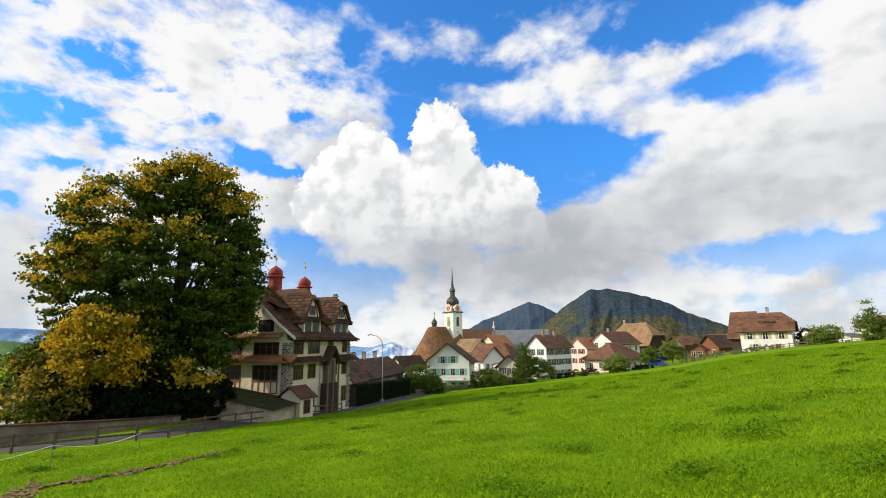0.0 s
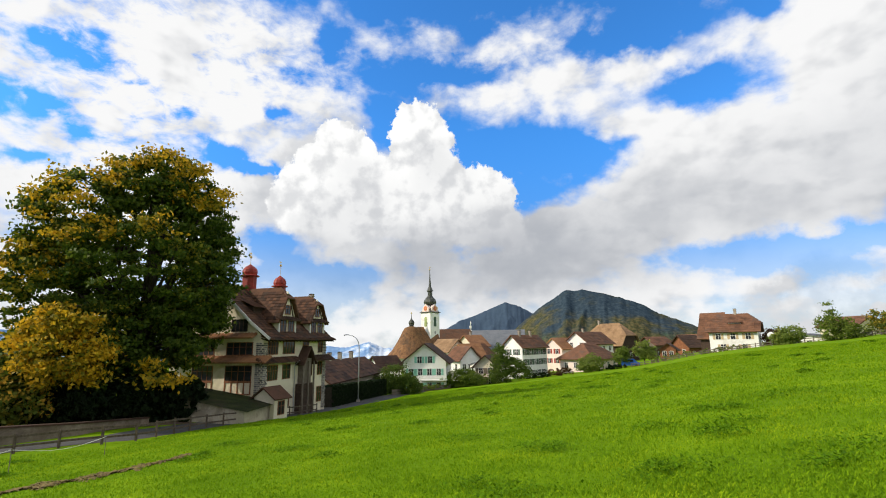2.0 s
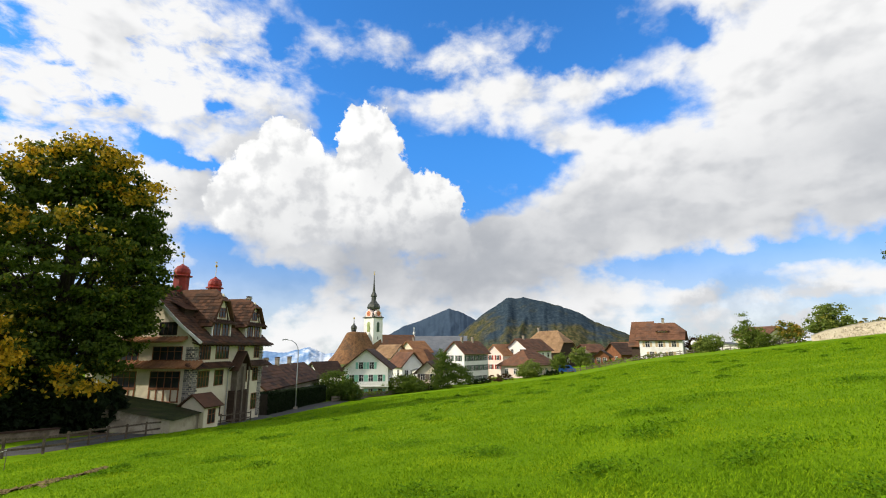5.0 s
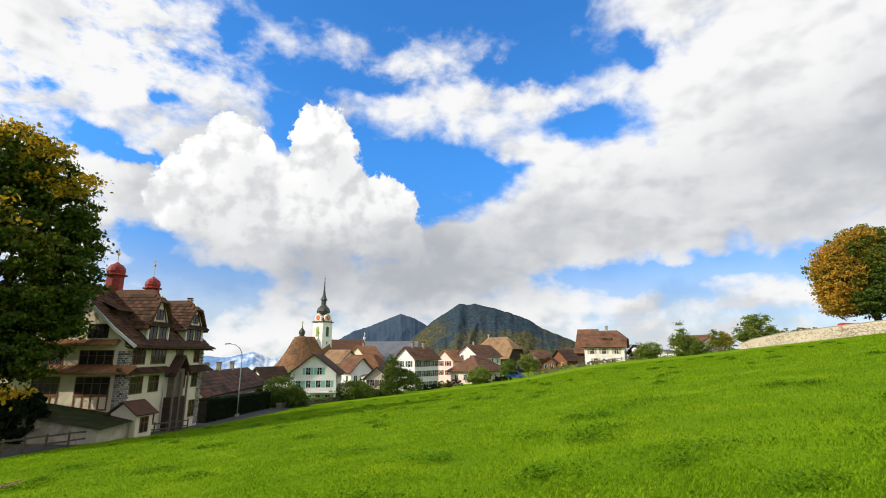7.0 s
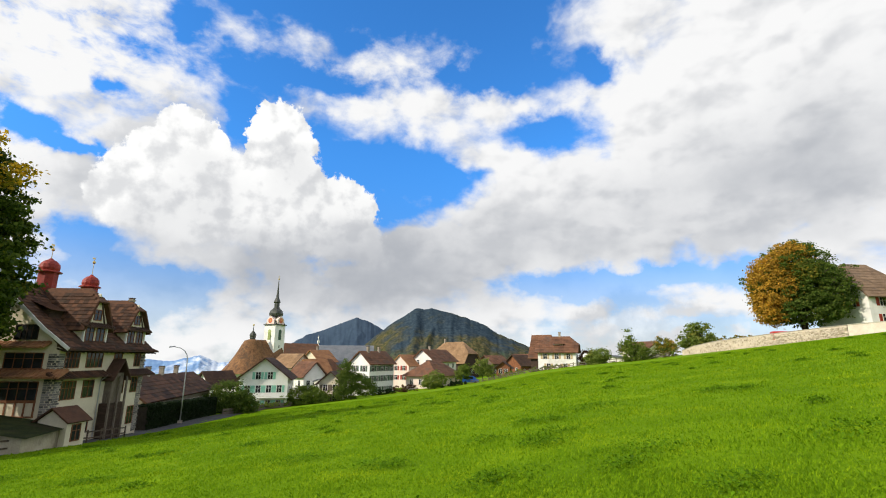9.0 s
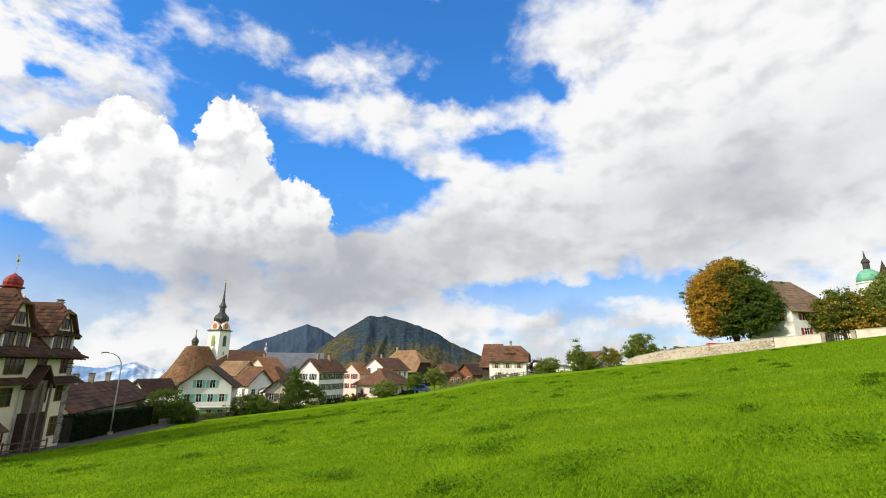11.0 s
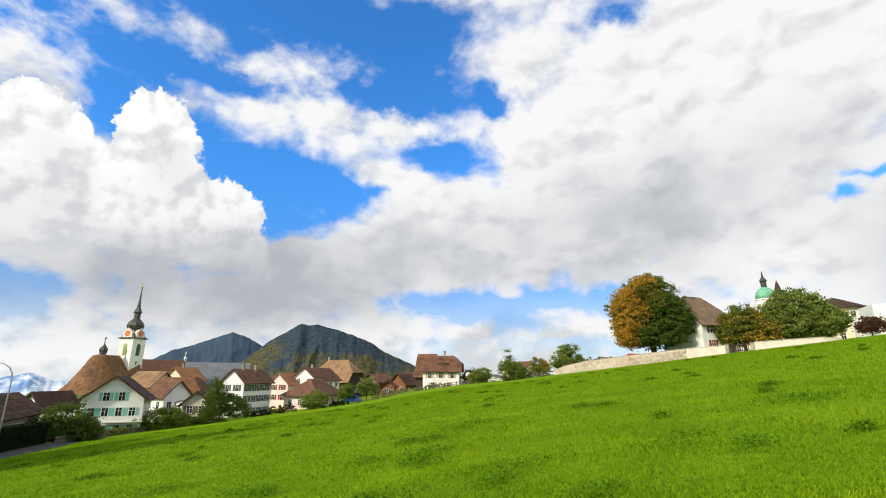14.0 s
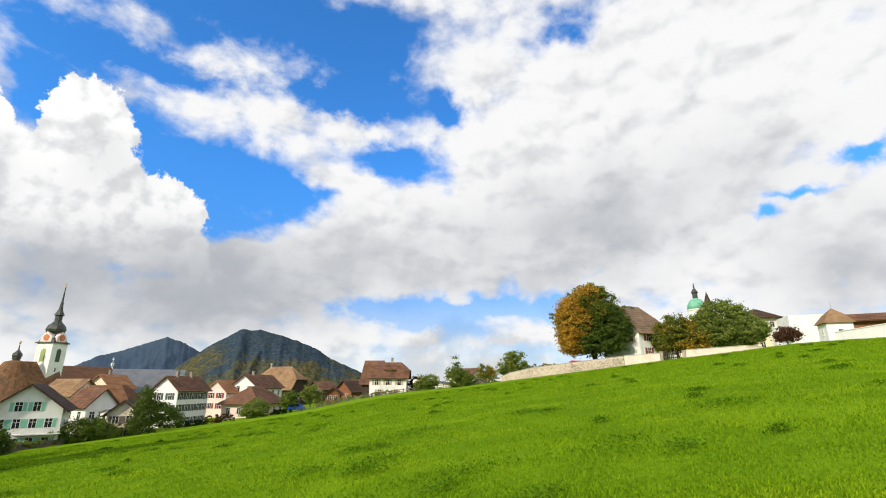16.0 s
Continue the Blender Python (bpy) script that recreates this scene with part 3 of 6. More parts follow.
def window_meshes(w, h, shutter, bars, frame_mat=None):
    key = (round(w, 2), round(h, 2), shutter.name if shutter else "", bars, frame_mat.name if frame_mat else "")
    if key not in window_store:
        b = bm_new()
        xs, zs = [-w / 2 - 0.07, -w / 2], [-0.07, 0, h * 0.62, h * 0.62 + 0.045, h, h + 0.07]
        for i in range(1, bars):
            xs += [-w / 2 + w * i / bars - 0.03, -w / 2 + w * i / bars + 0.03]
        xs += [w / 2, w / 2 + 0.07]
        grid = [[b.verts.new((x, 0.0, z)) for z in zs] for x in xs]
        for i in range(len(xs) - 1):
            for j in range(len(zs) - 1):
                if i % 2 == 0 or j % 2 == 0:
                    b.faces.new((grid[i][j], grid[i + 1][j], grid[i + 1][j + 1], grid[i][j + 1]))
        bmesh.ops.recalc_face_normals(b, faces=b.faces)
        if sum(f.normal.y for f in b.faces) > 0:
            bmesh.ops.reverse_faces(b, faces=b.faces)
        bmesh.ops.solidify(b, geom=b.faces[:], thickness=-0.06)
        p = bm_new()
        box(p, -w / 2, -0.02, 0, w / 2, 0.01, h)
        s = None
        if shutter:
            s = bm_new()
            box(s, -0.24 * w - 0.1, -0.05, 0, 0.24 * w - 0.1 + 0.1, 0.0, h)
            for i in range(4):
                z = h * (0.12 + 0.22 * i)
                box(s, -0.2 * w - 0.08, -0.07, z, 0.2 * w, -0.05, z + 0.06)
            s = mesh_of(s, shutter, "shutter")
        window_store[key] = mesh_of(b, frame_mat or (WHITE_TRIM if bars < 4 else WOOD_DARK), "window"), mesh_of(p, GLASS, "pane"), s
    return window_store[key]


def window(parent, m, w=1.0, h=1.4, shutter=None, bars=2, frame_mat=None):
    """A window in the plane y = 0 of the pose m, looking along -y, its sill at the origin."""
    f, p, s = window_meshes(w, h, shutter, bars, frame_mat)
    ob = part("window", f, None, parent)
    ob.matrix_local = m
    pane = part("pane", p, None, ob)
    if s:
        for side in (-1, 1):
            sh = part("shutter", s, None, ob)
            sh.matrix_local = pose(side * (w * 0.76 + 0.12), 0, 0)
    return ob


def roof_bm(R, L, ze, zr, over=0.7, hip0=0.0, hip1=0.0, frac=1.0, thick=0.18, along="R"):
    """A gabled or hipped roof over a plan R by L, ridge along R or L. hip: set-back of the ridge at each end; frac: how far down the hip reaches."""
    a, b = (R, L) if along == "R" else (L, R)
    tan = (zr - ze) / (b / 2)
    zo = ze - over * tan
    y0, y1, x0, x1 = -over, b + over, -over, a + over
    bm = bm_new()

    def P(x, y, z):
        return bm.verts.new((x, y, z) if along == "R" else (y, x, z))
    r0, r1 = P(x0 + (hip0 + over if hip0 else 0), b / 2, zr), P(x1 - (hip1 + over if hip1 else 0), b / 2, zr)
    c = [P(x0, y0, zo), P(x1, y0, zo), P(x1, y1, zo), P(x0, y1, zo)]
    zh = zr - (zr - zo) * frac
    yo = (zr - zh) / tan
    h0 = (c[0], c[3]) if frac >= 1 or not hip0 else (P(x0, b / 2 - yo, zh), P(x0, b / 2 + yo, zh))
    h1 = (c[1], c[2]) if frac >= 1 or not hip1 else (P(x1, b / 2 - yo, zh), P(x1, b / 2 + yo, zh))

    def face(vs):
        out = []
        for v in vs:
            if v not in out:
                out.append(v)
        bm.faces.new(out)
    face([c[0], c[1], h1[0] if hip1 else r1, r1, r0, h0[0] if hip0 else r0])
    face([c[2], c[3], h0[1] if hip0 else r0, r0, r1, h1[1] if hip1 else r1])
    if hip0:
        face([h0[1], h0[0], r0])
    if hip1:
        face([h1[0], h1[1], r1])
    bmesh.ops.recalc_face_normals(bm, faces=bm.faces)
    if sum(f.normal.z for f in bm.faces) < 0:
        bmesh.ops.reverse_faces(bm, faces=bm.faces)
    bmesh.ops.solidify(bm, geom=bm.faces[:], thickness=-thick)
    return bm


def walls_bm(R, L, ze, zr, hip0=0.0, hip1=0.0, frac=1.0, along="R", z0=-5.0):
    a, b = (R, L) if along == "R" else (L, R)
    tan = (zr - ze) / (b / 2)
    bm = bm_new()

    def P(x, y, z):
        return bm.verts.new((x, y, z) if along == "R" else (y, x, z))

    def end(x, hip):
        pts = [P(x, 0, z0), P(x, 0, ze)]
        if not hip:
            pts += [P(x, b / 2, zr)]
        elif frac < 1:
            zh = zr - (zr - ze) * frac - 0.15
            yo = (zr - zh) / tan
            pts += [P(x, b / 2 - yo, zh), P(x, b / 2 + yo, zh)]
        pts += [P(x, b, ze), P(x, b, z0)]
        bm.faces.new(pts)
        return pts
    e0, e1 = end(0, hip0), end(a, hip1)
    bm.faces.new((e0[0], e0[1], e1[1], e1[0]))
    bm.faces.new((e0[-1], e0[-2], e1[-2], e1[-1]))
    return bm


def tile_courses(R, L, ze, zr, over, along, hip0, hip1, frac, step=0.75, wide=1.2):
    """Raised rows of tiles lying on both slopes."""
    a, b = (R, L) if along == "R" else (L, R)
    tan = (zr - ze) / (b / 2)
    slope = math.atan(tan)
    bm = bm_new()
    n = int((b / 2 + over) / math.cos(slope) / step)
    for side in (0, 1):
        for i in range(n):
            d = (i + 0.5) * step * math.cos(slope)
            y, z = -over + d, ze - over * tan + d * tan
            f = min(1.0, max(0.0, (z - (zr - (zr - ze + over * tan) * frac)) / max(0.01, (zr - ze + over * tan) * frac)))
            xa, xb = -over + (hip0 + over) * (f if hip0 else 0), a + over - (hip1 + over) * (f if hip1 else 0)
            if xb - xa < 0.5:
                continue
            up = Vector((0, -math.sin(slope), math.cos(slope)))
            m = max(1, int((xb - xa) / wide))
            for k in range(m):
                p = xa + (xb - xa) * k / m
                q = xa + (xb - xa) * (k + 1) / m - 0.03
                hgt = 0.2 + 0.035 + random.uniform(0, 0.03)
                vs = []
                for dd, hh in ((-0.5 * step, hgt + 0.02), (0.48 * step, hgt - 0.03)):
                    for x in (p, q):
                        yy = y + dd * math.cos(slope) + up.y * hh
                        zz = z + dd * math.sin(slope) + up.z * hh
                        yy = b - yy if side else yy
                        vs.append((x, yy, zz) if along == "R" else (yy, x, zz))
                lo = [(v[0], v[1], v[2] - 0.05) for v in vs[:2]]
                w = [bm.verts.new(v) for v in vs + lo]
                bm.faces.new((w[0], w[1], w[3], w[2]))
                bm.faces.new((w[0], w[4], w[5], w[1]))
    return bm


def chimney(parent, x, y, z, h=1.2, w=0.6, mat=None):
    b = bm_new()
    box(b, x - w / 2, y - w / 2, z - 1.0, x + w / 2, y + w / 2, z + h)
    box(b, x - w / 2 - 0.08, y - w / 2 - 0.08, z + h - 0.25, x + w / 2 + 0.08, y + w / 2 + 0.08, z + h - 0.12)
    c = part("chimney", b, mat or GREYWALL, parent)
    t = bm_new()
    box(t, x - w / 2 - 0.05, y - w / 2 - 0.05, z + h, x + w / 2 + 0.05, y + w / 2 + 0.05, z + h + 0.1)
    part("cap", t, TILE_DARK, c)


def house(name, label, az, r, head, R, L, base, eave, ridge, wall=None, tiles=None, along="R", over=0.7, hips=(0, 0), frac=1.0,
          right=(), left=(), shutter=None, chimneys=(), size=(1.0, 1.4), group="village houses", attic=None):
    """A house by its corner nearest the meadow (az, r), the heading of its right-hand front, its lengths and heights.
    right, left: rows of windows on the two fronts as (sill height, how many, inset)."""
    p = at(az, r)
    h = thing(name, label, "house", pose(p.x, p.y, base, 0, 0, 90 - head), group)
    ze, zr = eave - base, ridge - base
    part("wall", walls_bm(R, L, ze, zr, *hips, frac, along), wall or PLASTER, h)
    roof = part("roof", roof_bm(R, L, ze, zr, over, *hips, frac, 0.2, along), tiles or TILE_BROWN, h)
    tagged(part("tiling", tile_courses(R, L, ze, zr, over, along, *hips, frac), tiles or TILE_BROWN, roof), kind="stuff")
    for z, count, inset in right:
        for i in range(count):
            x = inset + (R - 2 * inset) * (i + 0.5) / count
            window(h, pose(x, 0, z), *size, shutter)
    for z, count, inset in left:
        for i in range(count):
            y = inset + (L - 2 * inset) * (i + 0.5) / count
            window(h, pose(0, y, z, 0, 0, -90), *size, shutter)
    if attic:
        # a small dormer on the slope over the left-hand front
        y, x, z = attic
        b = bm_new()
        box(b, x, y - 1.3, z, x + 2.6, y + 1.3, z + 1.3)
        d = part("dormer", b, wall or PLASTER, h)
        b = bm_new()
        v = [b.verts.new(q) for q in ((x - 0.5, y - 1.7, z + 1.25), (x - 0.5, y + 1.7, z + 1.25), (x + 3.4, y + 1.7, z + 2.3), (x + 3.4, y - 1.7, z + 2.3))]
        bmesh.ops.solidify(b, geom=[b.faces.new(v)], thickness=0.15)
        part("dormer_roof", b, tiles or TILE_BROWN, d)
        for k in (-0.6, 0.6):
            window(d, pose(x, y + k, z + 0.3, 0, 0, -90), 0.8, 0.8)
    for x, y, z in chimneys:
        chimney(h, x, y, z - base)
    return h


house("house", "white three-storey house with green shutters and brown roof", 12.0, 128, 49, 11.3, 6.5, -9.0, 0.3, 3.2, over=0.6,
      right=((1.6, 4, 0.5), (4.5, 5, 0.4), (7.1, 5, 0.4)), left=((4.5, 3, 0.4), (7.1, 2, 0.4)), shutter=SHUTTER_GREEN, chimneys=((8, 3, 3.4), (3, 3, 3.4)), size=(0.95, 1.5))
house("house", "white chalet with mint green shutters and balcony", 2.9, 108, 8, 13, 9.6, -9.5, -2.4, 1.4, tiles=TILE_DARK, over=0.9,
      left=((1.0, 4, 0.6), (4.0, 4, 0.6), (6.7, 2, 2.4)), shutter=SHUTTER_MINT, size=(0.95, 1.45))
house("house", "small cream house with dark roof and balcony", 8.9, 116, 20, 8, 5.4, -9.5, -4.0, -1.7, wall=CREAM, tiles=TILE_DARK, over=0.7, left=((1.0, 2, 0.4), (3.6, 2, 0.4)), shutter=WOOD_GREY)
house("hall", "large grey hall with a panelled metal roof", 12.3, 172, 12, 30, 20, -8, -1.0, 6.0, wall=GREYWALL, tiles=SLATE, along="L", over=0.4)
house("house", "white house with brown hipped roof", 6.5, 145, 40, 12, 5, -9, -2.6, 0.9, hips=(3, 3), right=((1.0, 4, 0.3), (3.9, 4, 0.3)), left=((3.9, 2, 0.3),))
house("house", "ochre-roofed house below the church", 3.2, 150, 45, 9, 8, -9, -1.0, 2.6, wall=CREAM, tiles=TILE_OCHRE, along="L", right=((4.5, 3, 0.5),), left=((4.5, 2, 0.5),))
house("house", "small grey house with orange roof", 5.3, 140, 60, 7, 6, -9, -2.4, 1.0, wall=GREYWALL, tiles=TILE_ORANGE, right=((4.0, 3, 0.5),), left=((4.0, 1, 0.5),))
house("house", "pale pink house with orange tiled roof", 16.6, 150, 50, 8, 6.6, -7, -0.6, 2.4, wall=PINK, tiles=TILE_ORANGE, over=0.5, left=((2.0, 2, 0.4), (4.8, 2, 0.4)), right=((1.5, 2, 0.3),), shutter=SHUTTER_RED)
house("house", "white gabled house with brown tiled roof", 19.6, 152, 50, 15, 8.5, -6, 0.8, 4.2, wall=PLASTER, tiles=TILE_BROWN, left=((3.4, 1, 0.5), (5.6, 2, 0.8)), right=((4.4, 4, 0.5),), chimneys=((4, 4, 4.2),))
house("farmhouse", "large farmhouse with a half-hipped ochre tiled roof", 23.2, 172, 62, 9, 17, -6, 0.5, 7.2, wall=WOOD_DARK, tiles=TILE_OCHRE, along="L", hips=(4, 4), frac=0.55, chimneys=((4.5, 13, 7.6),), right=((2, 3, 0.5),))
house("house", "low pink house with a wide hipped brown roof", 19.8, 132, 50, 14, 9.7, -7, -2.8, 0.8, wall=PINK, tiles=TILE_BROWN, hips=(4.5, 4.5), over=0.9, left=((1.4, 3, 0.5),), right=((1.4, 4, 0.5),))
house("chalet", "small brown timber chalet", 28.6, 150, 34, 6, 4.2, -4.5, -1.2, 0.4, wall=WOOD_RED, tiles=TILE_DARK, left=((1.4, 2, 0.4),))
house("chalet", "dark timber house with orange boarded side", 29.9, 165, 70, 7, 7, -5, -0.6, 2.6, wall=WOOD_RED, tiles=TILE_DARK, right=((1.5, 2, 0.3),), left=((2.0, 2, 0.3),))
house("barn", "dark timber barn with brown roof", 31.2, 175, 60, 9, 10, -5, 0.4, 2.9, wall=WOOD_DARK, tiles=TILE_BROWN, along="L")
house("farmhouse", "white farmhouse with a large half-hipped brown roof", 36.2, 135, 40, 10, 10.2, -2.5, 3.6, 7.5, tiles=TILE_BROWN, along="L", hips=(1.8, 1.8), frac=0.5, over=0.8,
      left=((1.3, 2, 0.6), (3.9, 3, 0.4)), shutter=SHUTTER_TAN, chimneys=((5, 4.5, 7.7),), attic=(4.6, 1.6, 6.6))
house("barn", "old barn with a rust-brown roof reaching low", 32.9, 137, 45, 10, 4.5, -2.5, 2.2, 8.0, wall=WOOD_DARK, tiles=TILE_BROWN, along="L", over=0.7)
house("house", "white house with a tall brown hipped roof", 63.1, 106, 104, 8.5, 10, 6.0, 12.4, 18.2, tiles=TILE_TAN, along="R", hips=(1.6, 2.0), frac=0.5, over=0.6,
      right=((1.6, 2, 1.0), (4.4, 2, 1.0)), left=((4.4, 2, 0.5),), shutter=SHUTTER_RED)
house("house", "small brown-roofed house with a dormer below the church", 4.6, 128, 62, 6.5, 7, -9.5, -2.8, 0.4, wall=PLASTER, tiles=TILE_BROWN, along="L", right=((1.4, 2, 0.4), (4.0, 3, 0.4)), left=((4.0, 2, 0.4),))
house("house", "narrow cream house with an orange tiled roof", 6.2, 165, 50, 8, 8, -8, 0.6, 4.0, wall=CREAM, tiles=TILE_ORANGE, right=((5, 3, 0.5),), left=((5, 2, 0.5),), chimneys=((3, 4, 4.2),))
house("house", "low flat-roofed white extension beside the chalet", 7.0, 120, 70, 7, 6, -9.5, -4.2, -3.6, wall=PLASTER, tiles=SLATE, over=0.3, right=((1.4, 3, 0.4), (3.6, 3, 0.4)), left=((3.4, 2, 0.4),))
house("house", "brown-roofed house far behind the farmsteads", 26.6, 185, 70, 9, 8, -6, -0.2, 2.4, wall=WOOD_GREY, tiles=TILE_BROWN, right=((2, 3, 0.5),))
house("house", "dark-roofed small white house", -4.9, 118, 45, 7, 5, -9, -4.2, -1.6, tiles=TILE_DARK, left=((2.5, 2, 0.5),))
house("outbuilding", "long low outbuilding with a dark tiled roof", -10.9, 74, 11, 28, 7, -8.5, -3.7, -1.15, wall=GREYWALL, tiles=TILE_OLD, right=((2.1, 12, 1),), chimneys=((9, 3.5, -0.95), (20, 3.5, -0.95), (14, 3.5, -0.95)))
house("house", "grey-white annexe with a low roof", -41.2, 58, 5, 10, 10, -8, -3.0, -1.9, wall=PLASTER, tiles=SLATE, over=0.4)


# ---- trees ----
def leaves(name, blobs, count, size, mat, seed, clump=0.9, droop=0.4, per=45):
    """Small folded leaves in clumps round the shells of overlapping oval boughs."""
    g = np.random.default_rng(seed)
    blobs = np.array(blobs, float)
    vol = blobs[:, 3] * blobs[:, 4] * blobs[:, 5]
    nc = max(8, count // per)
    pick = g.choice(len(blobs), nc, p=vol ** 0.75 / (vol ** 0.75).sum())
    d = g.normal(size=(nc, 3))
    d /= np.linalg.norm(d, axis=1, keepdims=True)
    rad = g.uniform(0.45, 1.0, (nc, 1)) ** 0.5 * (1 + 0.10 * g.normal(size=(nc, 1)))
    cc = blobs[pick, :3] + d * rad * blobs[pick, 3:]
    each = g.integers(0, nc, count)
    spread = g.normal(size=(count, 3)) * (clump * np.array([1, 1, 0.5])) * g.uniform(0.5, 1.0, (count, 1))
    c = cc[each] + spread * 0.6
    u = g.normal(size=(count, 3)); u[:, 2] -= droop; u /= np.linalg.norm(u, axis=1, keepdims=True)
    w = np.cross(u, g.normal(size=(count, 3))); w /= np.linalg.norm(w, axis=1, keepdims=True)
    s = size * g.uniform(0.6, 1.3, (count, 1))
    v = np.stack([c - u * s * 0.5, c + w * s * 0.36, c + u * s * 0.55, c - w * s * 0.36], 1).reshape(-1, 3)
    f = np.arange(4 * count).reshape(-1, 4)
    return from_arrays(name, v, f, mat), cc


def limb(bm, pts, r0, r1, sides=7):
    pts = [Vector(p) for p in pts]
    rings = []
    for i, p in enumerate(pts):
        t = (pts[min(i + 1, len(pts) - 1)] - pts[max(i - 1, 0)]).normalized()
        q = t.to_track_quat("Z", "Y")
        r = r0 + (r1 - r0) * i / (len(pts) - 1)
        rings.append([bm.verts.new(p + q @ Vector((math.cos(2 * math.pi * k / sides) * r, math.sin(2 * math.pi * k / sides) * r, 0))) for k in range(sides)])
    for lo, hi in zip(rings, rings[1:]):
        for k in range(sides):
            bm.faces.new((lo[k], lo[(k + 1) % sides], hi[(k + 1) % sides], hi[k]))
    bm.faces.new(rings[0][::-1])
    bm.faces.new(rings[-1])


def tree(name, label, az, r, z, blobs, count, size, mat, seed, trunk=0.3, clump=0.9, group="trees", limbs=14, category="tree", fork=0.3, per=45, turned=()):
    """A tree standing at (az, r, z). blobs: boughs as (right, away, up, half sizes) seen from the meadow."""
    p = at(az, r)
    t = thing(name, label, category, pose(p.x, p.y, z, 0, 0, -az), group)
    me, cc = leaves("crown", blobs, count, size, mat, seed, clump, per=per)
    part("crown", me, None, t)
    for i, (bough, leaf_mat, share) in enumerate(turned):
        me, _ = leaves("turned_bough", [bough], share, size, leaf_mat, seed + 90 + i, clump * 1.15, per=per // 2)
        tagged(part("turned_bough", me, None, t, "bough with yellow autumn leaves"), kind="stuff")
    g = random.Random(seed)
    top = max(b[2] + b[5] * 0.6 for b in blobs)
    bm = bm_new()
    lean = g.uniform(-0.3, 0.3)
    stem = [(0, 0, -0.4), (lean * 0.2, 0, top * 0.15), (lean * 0.5, 0.1, top * fork), (lean, 0.2, top * 0.65), (lean * 1.2, 0.1, top * 0.95)]
    limb(bm, stem, trunk, trunk * 0.18, 10)
    for i in range(limbs):
        e = Vector(cc[g.randrange(len(cc))])
        f = g.uniform(fork * 0.7, 0.75)
        s = Vector((lean * f, 0.1, top * f))
        if e.z < s.z:
            s.z = max(top * 0.12, e.z * 0.6)
        mid = s.lerp(e, 0.5) + Vector((0, 0, g.uniform(-0.05, 0.12) * (e - s).length))
        limb(bm, [s, s.lerp(mid, 0.5), mid, e], trunk * 0.42 * (1 - 0.5 * f), trunk * 0.05, 6)
    part("trunk", bm, BARK, t, smooth=True)
    return t


CROWN_BOUGHS = [(-0.4, 0.0, 21.6, 3.6, 4.0, 3.4), (2.6, -1.0, 20.6, 2.6, 2.8, 2.2), (-3.0, -1.0, 20.0, 2.4, 2.6, 2.2),
    (-5.4, 0.0, 18.0, 4.0, 4.4, 3.8), (-7.6, -0.5, 16.0, 2.4, 3.0, 2.2), (3.9, 0.0, 18.3, 3.1, 3.8, 3.4), (5.4, -0.6, 16.0, 2.1, 2.8, 2.4),
    (-0.6, 0.0, 13.0, 7.4, 7.4, 5.6), (-7.8, 0.0, 12.2, 3.2, 4.0, 3.2), (4.5, 0.0, 12.2, 3.1, 4.0, 4.4), (5.3, -1.0, 9.6, 1.9, 2.6, 2.2),
    (-7.2, -1.3, 5.8, 3.9, 4.4, 3.8), (-9.2, -0.5, 4.2, 2.6, 3.2, 2.6), (-4.2, -3.8, 6.3, 3.3, 3.0, 3.8), (2.0, -1.9, 5.6, 3.3, 3.3, 2.6),
    (-8.8, 0.0, 1.9, 3.0, 3.6, 2.4), (-0.9, 1.9, 8.0, 6.0, 5.7, 4.3), (-5.8, -1.3, 1.9, 3.3, 3.0, 2.3), (3.4, 1.3, 8.7, 3.8, 4.5, 3.8)]
TURNED_BOUGHS = [((-5.2, -6.4, 6.6, 2.5, 1.8, 2.9), LEAF_YELLOW, 5200), ((-3.0, -6.6, 5.0, 1.4, 1.2, 1.6), LEAF_YELLOW, 1500),
    ((-7.0, -4.6, 18.9, 2.4, 1.8, 2.2), LEAF_YELLOW, 540), ((-3.0, -3.6, 21.2, 2.0, 1.4, 1.6), LEAF_YELLOW, 600), ((2.0, -4.3, 21.6, 2.1, 1.5, 1.9), LEAF_YELLOW, 780),
    ((4.8, -3.8, 20.0, 1.8, 1.6, 1.5), LEAF_YELLOW, 660), ((0.2, -3.4, 23.2, 2.0, 1.5, 1.4), LEAF_YELLOW, 540), ((-8.6, -3.2, 13.4, 2.2, 1.8, 2.0), LEAF_YELLOW, 660),
    ((-7.8, -5.0, 2.6, 2.6, 1.7, 2.0), LEAF_BEECH, 3000), ((-10.0, -2.6, 3.8, 2.0, 1.6, 2.2), LEAF_BEECH, 1500), ((2.0, -6.0, 4.4, 2.2, 1.2, 1.4), LEAF_YELLOW, 540),
    ((-4.4, -5.6, 15.6, 2.2, 1.3, 1.4), LEAF_YELLOW, 480), ((0.6, -6.6, 16.4, 1.8, 1.2, 1.1), LEAF_YELLOW, 240)]
tree("chestnut_tree", "huge old chestnut with green and yellow autumn leaves", -29.8, 52, -4.5,
     CROWN_BOUGHS, 150000, 0.33, LEAF_BIG, 5, trunk=1.0, clump=0.85, limbs=60, fork=0.2, per=110, turned=TURNED_BOUGHS)
